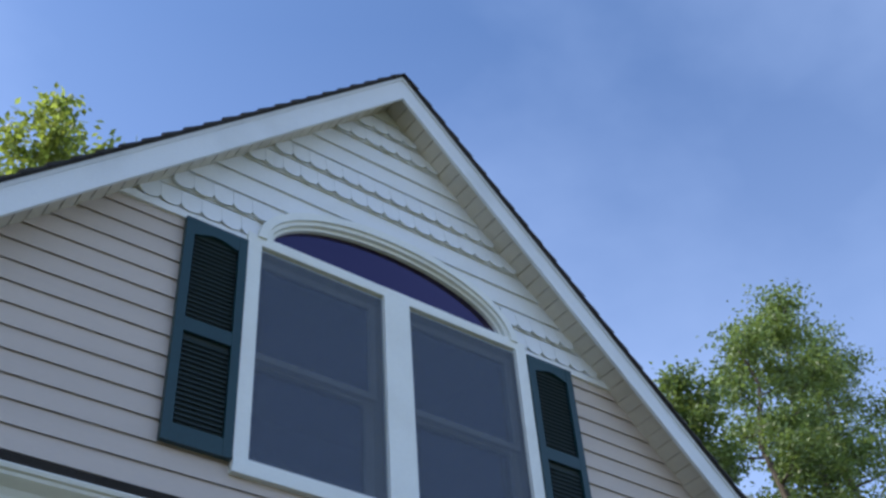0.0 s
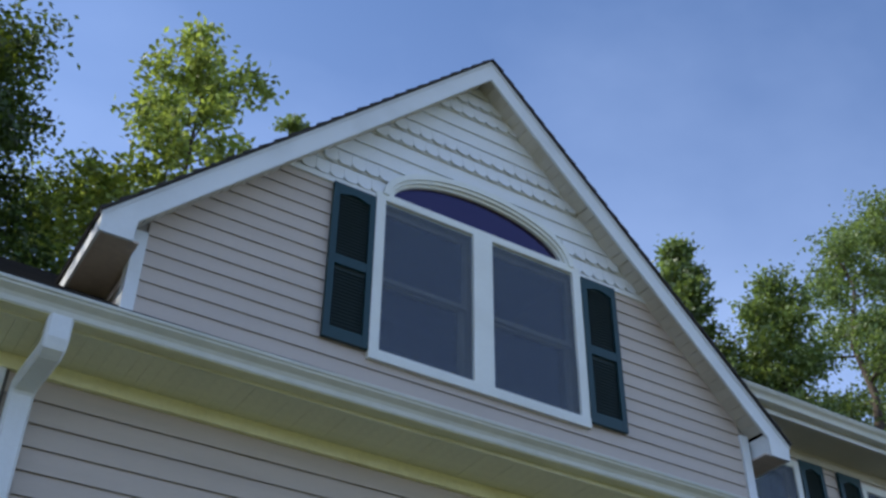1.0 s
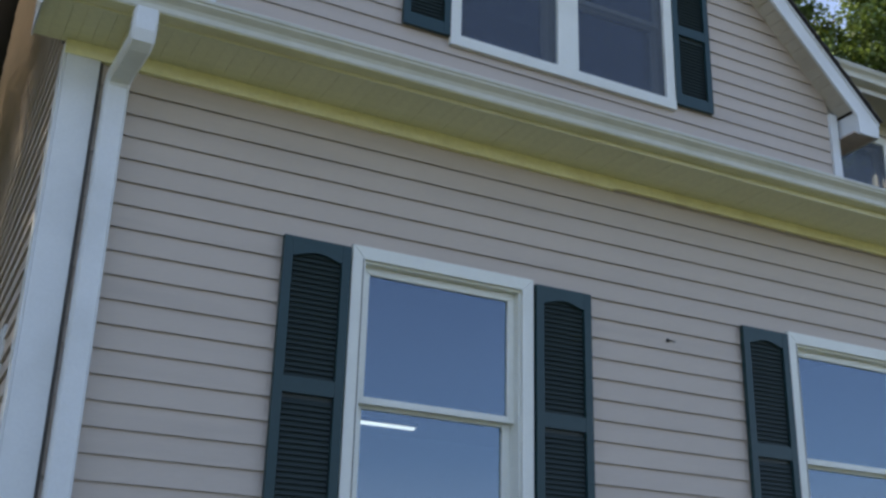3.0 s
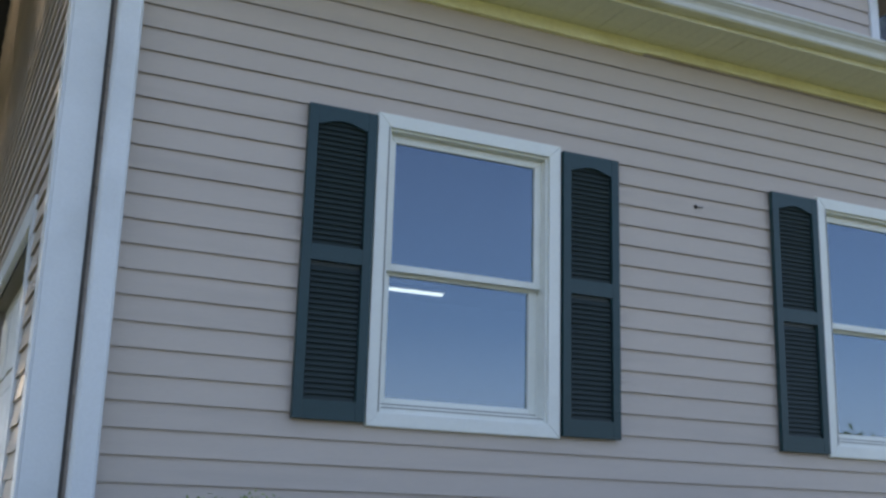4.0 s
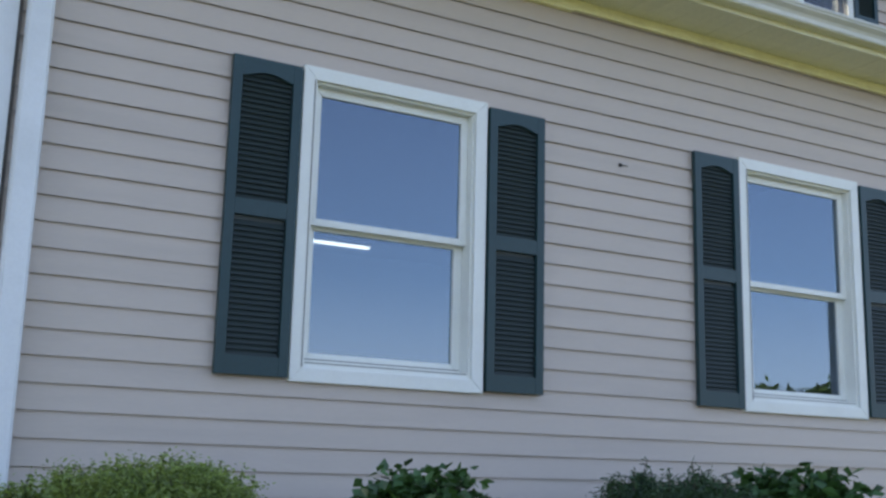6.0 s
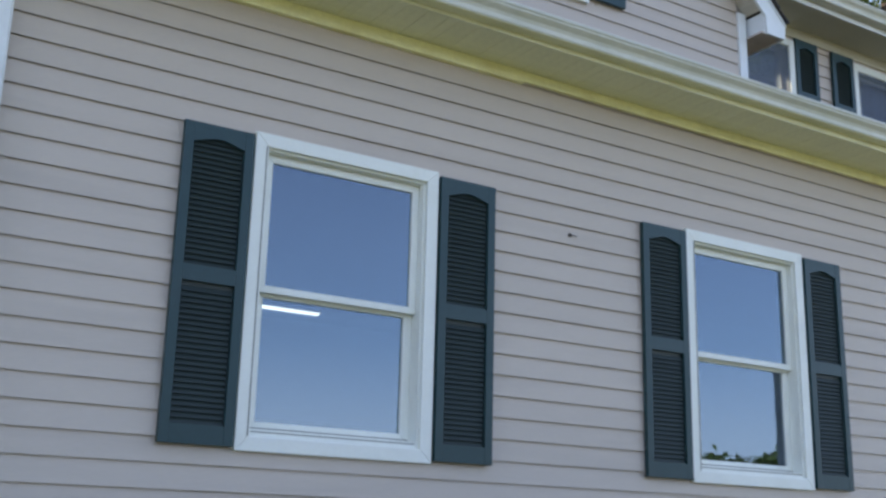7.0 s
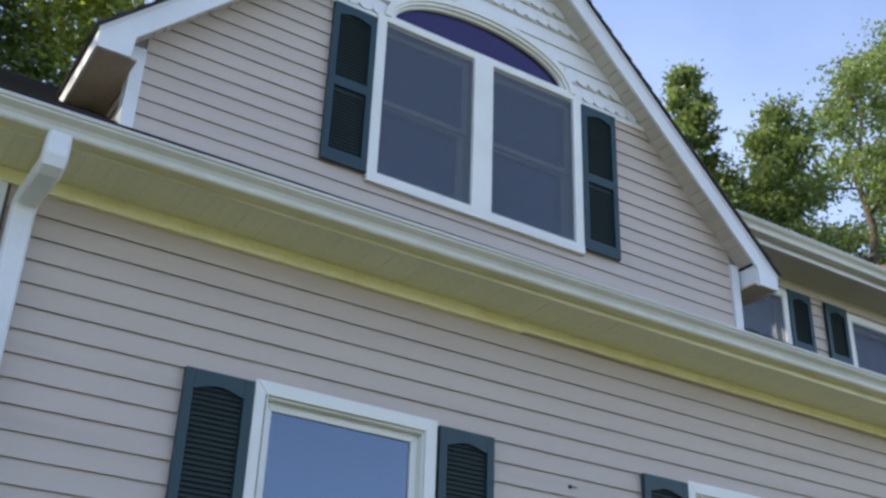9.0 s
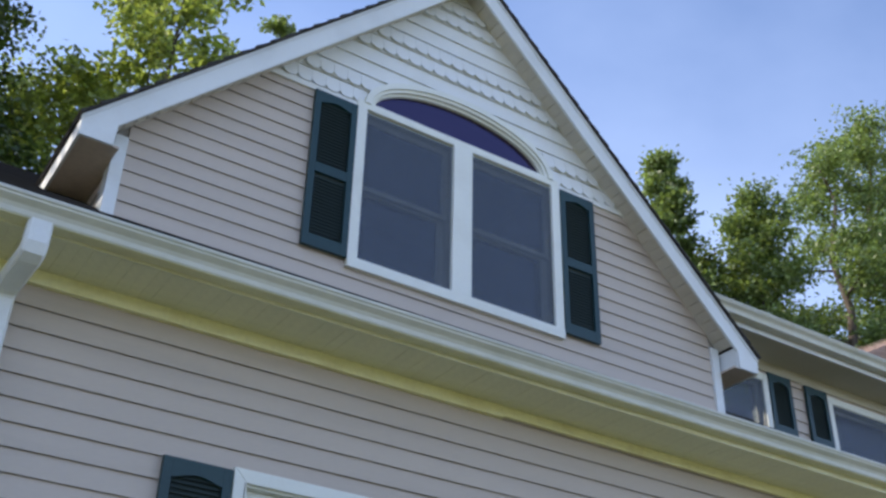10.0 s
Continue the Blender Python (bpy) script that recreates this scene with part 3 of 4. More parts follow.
def arch_z(x, a=ARCH_A - 0.03, b=ARCH_B - 0.03):
    k = 1 - ((x - XC) / a) ** 2
    return ARCH_Z + b * math.sqrt(k) if k > 0 else None


wall_dormer = thing("wall_dormer", "gable dormer wall of beige clapboards below white scalloped shingles", "wall", kind="structure")
bm = bmesh.new()
cols = sorted({XC - CHEEK, XC + CHEEK, GW[0] + 0.03, GW[1] - 0.03, *[XC + i * 0.07 for i in range(-34, 35)]})
for x0, x1 in zip(cols, cols[1:]):
    m = (x0 + x1) / 2
    t0, t1 = rake_low(x0), rake_low(x1)
    if GW[0] + 0.03 <= m <= GW[1] - 0.03:
        add_prism(bm, [(x0, 4.7), (x1, 4.7), (x1, GW[2] + 0.03), (x0, GW[2] + 0.03)], DORMER_Y + 0.006, DORMER_Y + 0.13)
        h0, h1 = arch_z(x0) or ARCH_Z, arch_z(x1) or ARCH_Z
        add_prism(bm, [(x0, h0), (x1, h1), (x1, t1), (x0, t0)], DORMER_Y + 0.006, DORMER_Y + 0.13)
    else:
        add_prism(bm, [(x0, 4.7), (x1, 4.7), (x1, t1), (x0, t0)], DORMER_Y + 0.006, DORMER_Y + 0.13)
part("sheathing", bm, SHEATHING, wall_dormer)

GABLE_Z = 6.635
clad(wall_dormer, DORMER_Y, 4.75, GABLE_Z - 0.03,
     lambda z: XC - min(CHEEK - 0.063, rake_half(z)), lambda z: XC + min(CHEEK - 0.063, rake_half(z)),
     [(GW[0] + 0.03, GW[1] - 0.03, GW[2] + 0.03, 6.70)], pitch=0.1103, phase=0.0343, proud=0.0115)

# white gable field: plain laps and scalloped rows
ROW = 0.1435
SCALLOPED = (0, 1, 4, 5, 8, 9)
for k in range(11):
    z0 = GABLE_Z + 0.015 + k * ROW
    z1 = z0 + ROW
    half0, half1 = rake_half(z0), rake_half(z1)
    if half0 < 0.03:
        break

    pr = 0.006 if k in SCALLOPED else 0.015
    bm = bmesh.new()
    xs = sorted({-half0, half0, -half1, half1, *[i * 0.05 for i in range(-34, 35) if abs(i * 0.05) < half0]})
    for xa, xb in zip(xs, xs[1:]):
        quad = []
        for xx in (xa, xb):
            lo = max(z0, arch_z(XC + xx) or z0)
            hi = min(z1, APEX_Z - 0.125 - abs(xx))
            quad.append((xx, lo, max(hi, lo)))
        (xa, la, ha), (xb, lb, hb) = quad
        if ha - la < 0.003 and hb - lb < 0.003:
            continue

        def at_front(xx, z):
            return (XC + xx, DORMER_Y - 0.003 - pr * (z1 - z) / ROW, z)
        v = [bm.verts.new(at_front(xa, la)), bm.verts.new(at_front(xb, lb)), bm.verts.new(at_front(xb, hb)), bm.verts.new(at_front(xa, ha))]
        w = [bm.verts.new((XC + xa, DORMER_Y + 0.005, la + 0.004)), bm.verts.new((XC + xb, DORMER_Y + 0.005, lb + 0.004))]
        bm.faces.new(v)
        bm.faces.new((v[0], w[0], w[1], v[1]))
    bmesh.ops.remove_doubles(bm, verts=bm.verts[:], dist=0.0005)
    part("gable_lap", bm, GABLE, wall_dormer)

SC = 0.111


def scallop():
    """A half-round shingle: straight sides and a round butt, thicker at the butt."""
    bm = bmesh.new()
    w = SC / 2 - 0.001
    ring = [(-w, ROW * 0.98)] + [(w * math.cos(math.pi + i * math.pi / 10), 0.042 + 0.042 * math.sin(math.pi + i * math.pi / 10)) for i in range(11)] + [(w, ROW * 0.98)]
    front = [bm.verts.new((x, -0.006 - 0.024 * (1 - z / ROW), z)) for x, z in ring]
    back = [bm.verts.new((x, 0.0, z + 0.024 * max(0.0, 1 - z / 0.042))) for x, z in ring]
    bm.faces.new(front)
    for i in range(len(ring)):
        j = (i + 1) % len(ring)
        bm.faces.new((front[i], back[i], back[j], front[j]))
    return mesh_of(bm, "scallop", GABLE)


scallop_mesh = scallop()
for k in SCALLOPED:
    z0 = GABLE_Z + 0.010 + k * ROW
    reach = rake_half(z0 + 0.03) - 0.03
    for i in range(-17, 18):
        xx = (i + 0.5 * (k % 2)) * SC
        if abs(xx) > reach:
            continue
        q = 1 - ((max(z0, ARCH_Z) - ARCH_Z) / (ARCH_B - 0.05)) ** 2
        if q > 0 and abs(xx) - SC / 2 < (ARCH_A - 0.05) * math.sqrt(q):
            continue
        part("scallop", scallop_mesh, None, wall_dormer).location = (XC + xx, DORMER_Y - 0.004, z0)

part("band", box(XC - rake_half(6.62) + 0.0, GW[0] - 0.001, DORMER_Y - 0.026, DORMER_Y + 0.001, GABLE_Z - 0.032, GABLE_Z + 0.014, 0.003), GABLE, wall_dormer, "white drip band below the gable")
part("band", box(GW[1] + 0.001, XC + rake_half(6.62) - 0.0, DORMER_Y - 0.026, DORMER_Y + 0.001, GABLE_Z - 0.032, GABLE_Z + 0.014, 0.003), GABLE, wall_dormer, "white drip band below the gable")
for sgn in (-1, 1):
    xa, xb = sorted((XC + sgn * (CHEEK + 0.018), XC + sgn * (CHEEK - 0.062)))
    part("corner_post", box(xa, xb, DORMER_Y - 0.028, DORMER_Y + 0.004, 4.75, 5.66, 0.003), WHITE, wall_dormer, "white corner post")

# side walls of the dormer
for nm, sgn in (("wall_dormer_left", -1), ("wall_dormer_right", 1)):
    xa, xb = sorted((XC + sgn * CHEEK, XC + sgn * (CHEEK - 0.12)))
    cheek = tagged(part(nm, box(xa, xb, DORMER_Y + 0.132, 4.6, 4.75, 5.62), SHEATHING), "white-trimmed side wall of the dormer", "wall", kind="structure")
    part("corner_face", box(*sorted((XC + sgn * (CHEEK + 0.002), XC + sgn * (CHEEK + 0.017))), DORMER_Y + 0.005, DORMER_Y + 0.10, 4.75, 5.50, 0.003), WHITE, cheek)
    for k in range(9):
        z0 = 4.75 + k * PITCH
        bm = lap_board(-4.5, -(DORMER_Y + 0.103), -4.5, -(DORMER_Y + 0.103), z0, z0 + PITCH, 0.0, z0, z0 + PITCH)
        if z0 + PITCH > 5.55:
            bm.free()
            continue
        if sgn > 0:
            bmesh.ops.transform(bm, matrix=Matrix.Diagonal((-1, 1, 1, 1)), verts=bm.verts[:])
        bmesh.ops.transform(bm, matrix=Matrix.Translation((XC + sgn * CHEEK, 0, 0)) @ Matrix.Rotation(radians(sgn * 90), 4, "Z"), verts=bm.verts[:])
        part("clapboard", bm, SIDING, cheek)

# dormer roof: rake boards, soffits, eave boards, shingles
dormer_trim = thing("dormer_trim", "white rake boards and soffits of the gable dormer", "trim", kind="structure")
FD = 0.200                 # vertical depth of the rake board
SD = 0.155                 # depth at which the soffit lies behind it
CUT_Z = APEX_Z - TIP_X - 0.135
for sgn in (-1, 1):
    def X(d):
        return XC + sgn * d
    tip_top = APEX_Z - TIP_X
    ring = [(X(0), APEX_Z - 0.012), (X(TIP_X), tip_top - 0.012), (X(TIP_X - 0.005), CUT_Z), (X(TIP_X - 0.205), CUT_Z), (X(TIP_X - 0.212), APEX_Z - FD - (TIP_X - 0.212)), (X(0), APEX_Z - FD)]
    part("rake_board", prism(ring, RAKE_Y, RAKE_Y + 0.022), WHITE, dormer_trim)
    part("drip_strip", prism([(X(0), APEX_Z), (X(TIP_X + 0.004), tip_top - 0.004), (X(TIP_X + 0.004), tip_top - 0.035), (X(0), APEX_Z - 0.03)], RAKE_Y - 0.007, RAKE_Y - 0.001), WHITE, dormer_trim)
    # raked soffit in panels
    run = TIP_X - 0.214
    n = 40
    for i in range(n):
        a, b = run * i / n + 0.0025, run * (i + 1) / n - 0.0025
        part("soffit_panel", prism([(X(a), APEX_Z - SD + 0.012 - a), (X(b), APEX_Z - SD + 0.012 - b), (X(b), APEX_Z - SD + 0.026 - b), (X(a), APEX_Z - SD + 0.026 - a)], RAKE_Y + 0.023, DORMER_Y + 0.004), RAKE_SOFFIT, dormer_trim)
    part("soffit_backing", prism([(X(0), APEX_Z - SD + 0.030), (X(run), APEX_Z - SD + 0.030 - run), (X(run), APEX_Z - SD + 0.05 - run), (X(0), APEX_Z - SD + 0.05)], RAKE_Y + 0.023, DORMER_Y + 0.13), CAULK, dormer_trim)
    # eave running back along the side
    xa, xb = sorted((X(TIP_X - 0.018), X(TIP_X)))
    part("eave_board", box(xa, xb, RAKE_Y + 0.023, 3.2, CUT_Z, tip_top - 0.02, 0.002), WHITE, dormer_trim)
    xa, xb = sorted((X(CHEEK + 0.001), X(TIP_X - 0.019)))
    # underside coloured with the eave's brown shade
    part("eave_soffit", box(xa, xb, DORMER_Y + 0.0, 3.2, CUT_Z + 0.004, CUT_Z + 0.016), EAVE_SHADE, dormer_trim)
    part("eave_soffit", box(*sorted((X(CHEEK + 0.019), X(TIP_X - 0.019))), RAKE_Y + 0.023, DORMER_Y - 0.001, CUT_Z + 0.004, CUT_Z + 0.016), EAVE_SHADE, dormer_trim)
    part("return_panel", box(*sorted((X(TIP_X - 0.213), X(TIP_X - 0.204))), RAKE_Y + 0.023, DORMER_Y + 0.004, CUT_Z + 0.017, 5.63), WHITE, dormer_trim)

for nm, sgn in (("dormer_roof_left", -1), ("dormer_roof_right", 1)):
    T = TIP_X + 0.008
    pts = [(XC, RAKE_Y - 0.02, APEX_Z + 0.004), (XC + sgn * T, RAKE_Y - 0.02, APEX_Z + 0.004 - T), (XC + sgn * T, 3.4, APEX_Z + 0.004 - T), (XC, 6.4, APEX_Z + 0.004)]
    d = roof_deck(pts, 0.004, nm, SHINGLE, "dark asphalt shingles on the dormer roof")
    u = (0, -1, 0) if sgn < 0 else (0, 1, 0)
    o = (XC + sgn * (T + 0.003), 5.9 if sgn < 0 else RAKE_Y - 0.032, APEX_Z + 0.006 - T - 0.003)
    ln = 5.9 - (RAKE_Y - 0.032)
    lim = (lambda q, ln=ln: 2.6 - q * 0.66) if sgn < 0 else None
    lim2 = None if sgn < 0 else (lambda q, ln=ln: ln - 2.6 + q * 0.66)
    tagged(part("shingles", shingle_plane(o, u, (-sgn, 0, 1), ln, T * math.sqrt(2) + 0.012, SHINGLE, left_trim=lim, right_trim=lim2), None, d), kind="stuff")

# ---------------------------------------------------------------- windows
def frame_ring(x0, x1, z0, z1, w, y0, y1, bevel, names, material, parent, bottom=None):
    """Four mitred members round an opening: outer size given, w wide (bottom: another width for the lowest)."""
    b = w if bottom is None else bottom
    rings = {"left": [(x0, z0), (x0 + w, z0 + b), (x0 + w, z1 - w), (x0, z1)],
             "right": [(x1, z0), (x1, z1), (x1 - w, z1 - w), (x1 - w, z0 + b)],
             "top": [(x0, z1), (x0 + w, z1 - w), (x1 - w, z1 - w), (x1, z1)],
             "bottom": [(x0, z0), (x1, z0), (x1 - w, z0 + b), (x0 + w, z0 + b)]}
    for side, r in rings.items():
        bm = prism(r, y0, y1)
        if bevel:
            front = [e for e in bm.edges if all(abs(v.co.y - y0) < 1e-6 for v in e.verts)]
            bmesh.ops.bevel(bm, geom=front, offset=bevel, segments=2, affect="EDGES", profile=0.6)
        part(names[0] if side in ("left", "right") else names[1], bm, material, parent)


def double_hung(number, x0, x1, z0, z1, y, label, casing=0.070, glass=None, screen=False, meet=None, cased=True):
    """A double-hung window: casing, jamb frame, outer upper sash, inner lower sash, panes."""
    win = thing("window_%d" % number, label, "window", kind="structure")
    glass = glass or GLASS
    if cased:
        frame_ring(x0, x1, z0, z1, casing, y - 0.032, y + 0.012, 0.005, ("casing", "casing"), TRIM, win)
        part("casing_lip", box(x0 + casing - 0.012, x0 + casing - 0.008, y - 0.035, y - 0.033, z0 + casing, z1 - casing), CAULK, win)
    jx0, jx1, jz0, jz1 = x0 + casing - 0.002, x1 - casing + 0.002, z0 + casing - 0.002, z1 - casing + 0.002
    frame_ring(jx0, jx1, jz0, jz1, 0.014, y - 0.010, y + 0.125, 0.003, ("jamb", "head"), TRIM, win)
    sx0, sx1, sz0, sz1 = jx0 + 0.0145, jx1 - 0.0145, jz0 + 0.0145, jz1 - 0.0145
    mid = meet if meet else (sz0 + sz1) / 2 + 0.01
    part("sash_back", box(sx0, sx1, y + 0.0605, y + 0.069, mid - 0.016, mid - 0.002), TRIM, win)
    frame_ring(sx0, sx1, mid - 0.02, sz1, 0.042, y + 0.032, y + 0.060, 0.004, ("sash_stile", "sash_rail"), TRIM, win, bottom=0.036)
    frame_ring(sx0, sx1, sz0, mid + 0.014, 0.050, y + 0.070, y + 0.100, 0.004, ("sash_stile", "sash_rail"), TRIM, win, bottom=0.066)
    part("sloped_sill", prism([(jx0 + 0.0145, jz0 + 0.0145), (jx1 - 0.0145, jz0 + 0.0145), (jx1 - 0.0145, jz0 + 0.034), (jx0 + 0.0145, jz0 + 0.034)], y - 0.004, y + 0.0695), TRIM, win)
    part("joint", box(sx0 + 0.004, sx1 - 0.004, y - 0.0060, y - 0.0035, jz0 + 0.024, jz0 + 0.028), CAULK, win)
    part("joint", box(sx0 + 0.004, sx1 - 0.004, y + 0.0675, y + 0.0715, sz0 + 0.034, sz0 + 0.038), CAULK, win)
    p = part("pane", box(sx0 + 0.036, sx1 - 0.036, y + 0.045, y + 0.048, mid + 0.010, sz1 - 0.036), glass, win)
    q = part("pane", box(sx0 + 0.044, sx1 - 0.044, y + 0.085, y + 0.088, sz0 + 0.060, mid - 0.020), glass, win)
    for o in (p, q):
        o.visible_shadow = False
    if screen:
        part("screen", box(jx0 + 0.004, jx1 - 0.004, y - 0.0150, y - 0.0140, jz0 + 0.004, jz1 - 0.004), SCREEN, win).visible_shadow = False
        frame_ring(jx0 + 0.002, jx1 - 0.002, jz0 + 0.002, jz1 - 0.002, 0.009, y - 0.0175, y - 0.0115, 0.0, ("screen_frame", "screen_frame"), SCREEN_FRAME, win)
    return win


double_hung(1, *W1, -0.004, "white vinyl double-hung window reflecting blue sky", meet=2.735)
double_hung(2, *W2, -0.004, "white vinyl double-hung window reflecting blue sky and trees", meet=2.735)
double_hung(3, *W3, -0.004, "white vinyl double-hung window in the front wall", meet=2.735)

# twin window of the gable, with the arch light above
double_hung(4, GW[0] - 0.010, XC - 0.022, GW[2] + 0.02, 6.655, DORMER_Y, "white gable window with grey insect screen", 0.060, GLASS_UP, True, 5.985, False)
double_hung(5, XC + 0.022, GW[1] + 0.010, GW[2] + 0.02, 6.655, DORMER_Y, "white gable window with grey insect screen", 0.060, GLASS_UP, True, 5.985, False)
gable_trim = thing("gable_window_trim", "white casing round the twin gable window", "trim", kind="structure")
part("casing", box(GW[0], GW[0] + 0.078, DORMER_Y - 0.040, DORMER_Y + 0.02, GW[2] + 0.079, 6.612, 0.005), TRIM, gable_trim)
part("casing", box(GW[1] - 0.078, GW[1], DORMER_Y - 0.040, DORMER_Y + 0.02, GW[2] + 0.079, 6.612, 0.005), TRIM, gable_trim)
part("mullion", box(XC - 0.083, XC + 0.083, DORMER_Y - 0.042, DORMER_Y + 0.02, GW[2] + 0.079, 6.612, 0.006), TRIM, gable_trim)
part("sill", box(GW[0], GW[1], DORMER_Y - 0.046, DORMER_Y + 0.02, GW[2], GW[2] + 0.078, 0.006), TRIM, gable_trim)
part("transom", box(GW[0], GW[1], DORMER_Y - 0.034, DORMER_Y + 0.02, 6.613, 6.678, 0.006), TRIM, gable_trim)


def arch_band(a0, b0, a1, b1, y0, y1, z=ARCH_Z, n=40):
    """A half-elliptic band between two ellipses."""
    bm = bmesh.new()
    rings = []
    for i in range(n + 1):
        t = math.pi * i / n
        c, s = math.cos(t), math.sin(t)
        rings.append([bm.verts.new(p) for p in ((XC + a0 * c, y0, z + b0 * s), (XC + a1 * c, y0, z + b1 * s), (XC + a1 * c, y1, z + b1 * s), (XC + a0 * c, y1, z + b0 * s))])
    for r, q in zip(rings, rings[1:]):
        for i in range(4):
            bm.faces.new((r[i], r[(i + 1) % 4], q[(i + 1) % 4], q[i]))
    bm.faces.new(rings[0]), bm.faces.new(rings[-1][::-1])
    return bm


arch = thing("window_6", "white arched window with violet-blue glass over the twin window", "window", kind="structure")
part("outer_trim", arch_band(ARCH_A, ARCH_B, ARCH_A - 0.050, ARCH_B - 0.048, DORMER_Y - 0.046, DORMER_Y + 0.01), TRIM, arch)
part("inner_trim", arch_band(ARCH_A - 0.051, ARCH_B - 0.049, ARCH_A - 0.075, ARCH_B - 0.074, DORMER_Y - 0.030, DORMER_Y + 0.08), TRIM, arch)
part("sash", arch_band(ARCH_A - 0.076, ARCH_B - 0.075, ARCH_A - 0.094, ARCH_B - 0.096, DORMER_Y - 0.006, DORMER_Y + 0.07), TRIM, arch)
bm = bmesh.new()
ring = [(XC + (ARCH_A - 0.090) * math.cos(math.pi * i / 40), ARCH_Z + (ARCH_B - 0.09) * math.sin(math.pi * i / 40)) for i in range(41)]
part("pane", prism(ring, DORMER_Y + 0.020, DORMER_Y + 0.024), GLASS_BLUE, arch).visible_shadow = False
tagged(part("attic_back", box(XC - 2.3, XC + 2.3, 2.6, 2.65, 4.7, 5.9), DIM_PAINT), "dim wall inside the dormer room", "wall", kind="structure")
tagged(part("attic_ceiling", box(XC - 1.2, XC + 1.2, DORMER_Y + 0.135, 2.6, 7.02, 7.06), DIM_PAINT), "dim ceiling inside the dormer room", "ceiling", kind="structure")


# ---------------------------------------------------------------- shutters
def shutter(w, h, label, group, split=0.515):
    """A louvred vinyl shutter standing on z = 0, centred on x, its back on y = 0."""
    sh = thing("shutter", label, "shutter", group)
    st, d = 0.047, 0.030
    for sgn in (-1, 1):
        xa, xb = sorted((sgn * w / 2, sgn * (w / 2 - st)))
        part("stile", box(xa, xb, -d, 0, 0, h, 0.002), SHUTTER, sh)
    inner = w / 2 - st - 0.0005
    midz = h * split
    part("bottom_rail", box(-inner, inner, -d + 0.001, 0, 0, 0.088), SHUTTER, sh)
    part("middle_rail", box(-inner, inner, -d + 0.001, 0, midz - 0.038, midz + 0.038), SHUTTER, sh)
    n = 16
    ring = [(-inner, h), (-inner, h - 0.105)]
    for i in range(n + 1):
        u = -1 + 2 * i / n
        ring.append((u * inner * 0.999, h - 0.098 + 0.030 * (0.5 + 0.5 * math.cos(math.pi * u)) ** 0.7))
    ring += [(inner, h - 0.105), (inner, h)]
    part("top_rail", prism(ring, -d + 0.001, 0), SHUTTER, sh, "arched top rail")
    part("backing", box(-inner, inner, -0.006, -0.001, 0.09, h - 0.04), LOUVER, sh)
    slat = bmesh.new()
    a = [slat.verts.new(p) for p in ((-inner, -0.007, 0.014), (inner, -0.007, 0.014), (inner, -0.019, -0.0125), (-inner, -0.019, -0.0125))]
    b = [slat.verts.new(p) for p in ((-inner, -0.0065, 0.006), (inner, -0.0065, 0.006), (inner, -0.016, -0.014), (-inner, -0.016, -0.014))]
    slat.faces.new(a), slat.faces.new(b[::-1])
    for i in range(4):
        slat.faces.new((a[i], b[i], b[(i + 1) % 4], a[(i + 1) % 4]))
    me = mesh_of(slat, "louver", LOUVER)
    for lo, hi in ((0.102, midz - 0.05), (midz + 0.052, h - 0.075)):
        z = lo
        while z < hi:
            part("louver", me, None, sh).location = (0, 0, z)
            z += 0.0262
    return sh


LOWER = "shutters of the lower windows"
first = shutter(0.352, 1.512, "dark teal louvred vinyl shutter beside a window", LOWER)
first.location = (-0.186, -0.018, 1.964)
for cx in (1.055 + 0.187, 2.861 - 0.187, 3.914 + 0.187, 6.90 - 0.187, 7.955 + 0.187):
    copy_thing(first, pose(cx, -0.018, 1.964))
UPPER = "shutters of the gable window"
gs = shutter(0.335, 1.268, "dark teal louvred vinyl shutter beside the gable window", UPPER, 0.49)
gs.location = (GW[0] - 0.170, DORMER_Y - 0.018, 5.332)
copy_thing(gs, pose(GW[1] + 0.170, DORMER_Y - 0.018, 5.332))

# small hook left on the clapboards
hook = thing("wall_hook", "small dark metal hook screwed to the clapboards", "hook", at=(1.962, -0.016, 3.306))
bm = bmesh.new()
bmesh.ops.create_uvsphere(bm, u_segments=10, v_segments=6, radius=0.011, matrix=Matrix.Diagonal((1, 0.8, 1.1, 1)))
part("head", bm, DARK, hook)
bm = bmesh.new()
bmesh.ops.create_cone(bm, cap_ends=True, segments=8, radius1=0.0035, radius2=0.0025, depth=0.045, matrix=Matrix.Translation((0.026, -0.004, 0.0)) @ Matrix.Rotation(radians(90), 4, "Y"))
part("shank", bm, DARK, hook)

# tube light inside the room behind the first window
tube = thing("ceiling_light", "lit white tube light under the room ceiling", "lamp", at=(2.70, 5.71, 3.955))
part("housing", box(-0.42, 0.42, -0.05, 0.05, -0.045, 0.0, 0.006), TRIM, tube)
part("tube", box(-0.40, 0.40, -0.030, 0.030, -0.070, -0.046, 0.010), LAMP, tube, "glowing tube")

# ---------------------------------------------------------------- upper wall beyond the dormer
F1 = (4.61, 5.664, 4.90, 6.09)
F2 = (6.490, 7.545, 4.90, 6.09)
F3 = (9.30, 10.355, 4.90, 6.09)
far_holes = [(w[0] + 0.035, w[1] - 0.035, w[2] + 0.035, w[3] - 0.035) for w in (F1, F2, F3)]
wall_upper = tagged(part("wall_upper", slab_with_holes(XC + CHEEK + 0.03, RIGHT, 4.4, 6.30, FAR_Y + 0.006, FAR_Y + 0.14, far_holes), SHEATHING),
                    "beige clapboard upper wall set back above the lower roof", "wall", kind="structure")
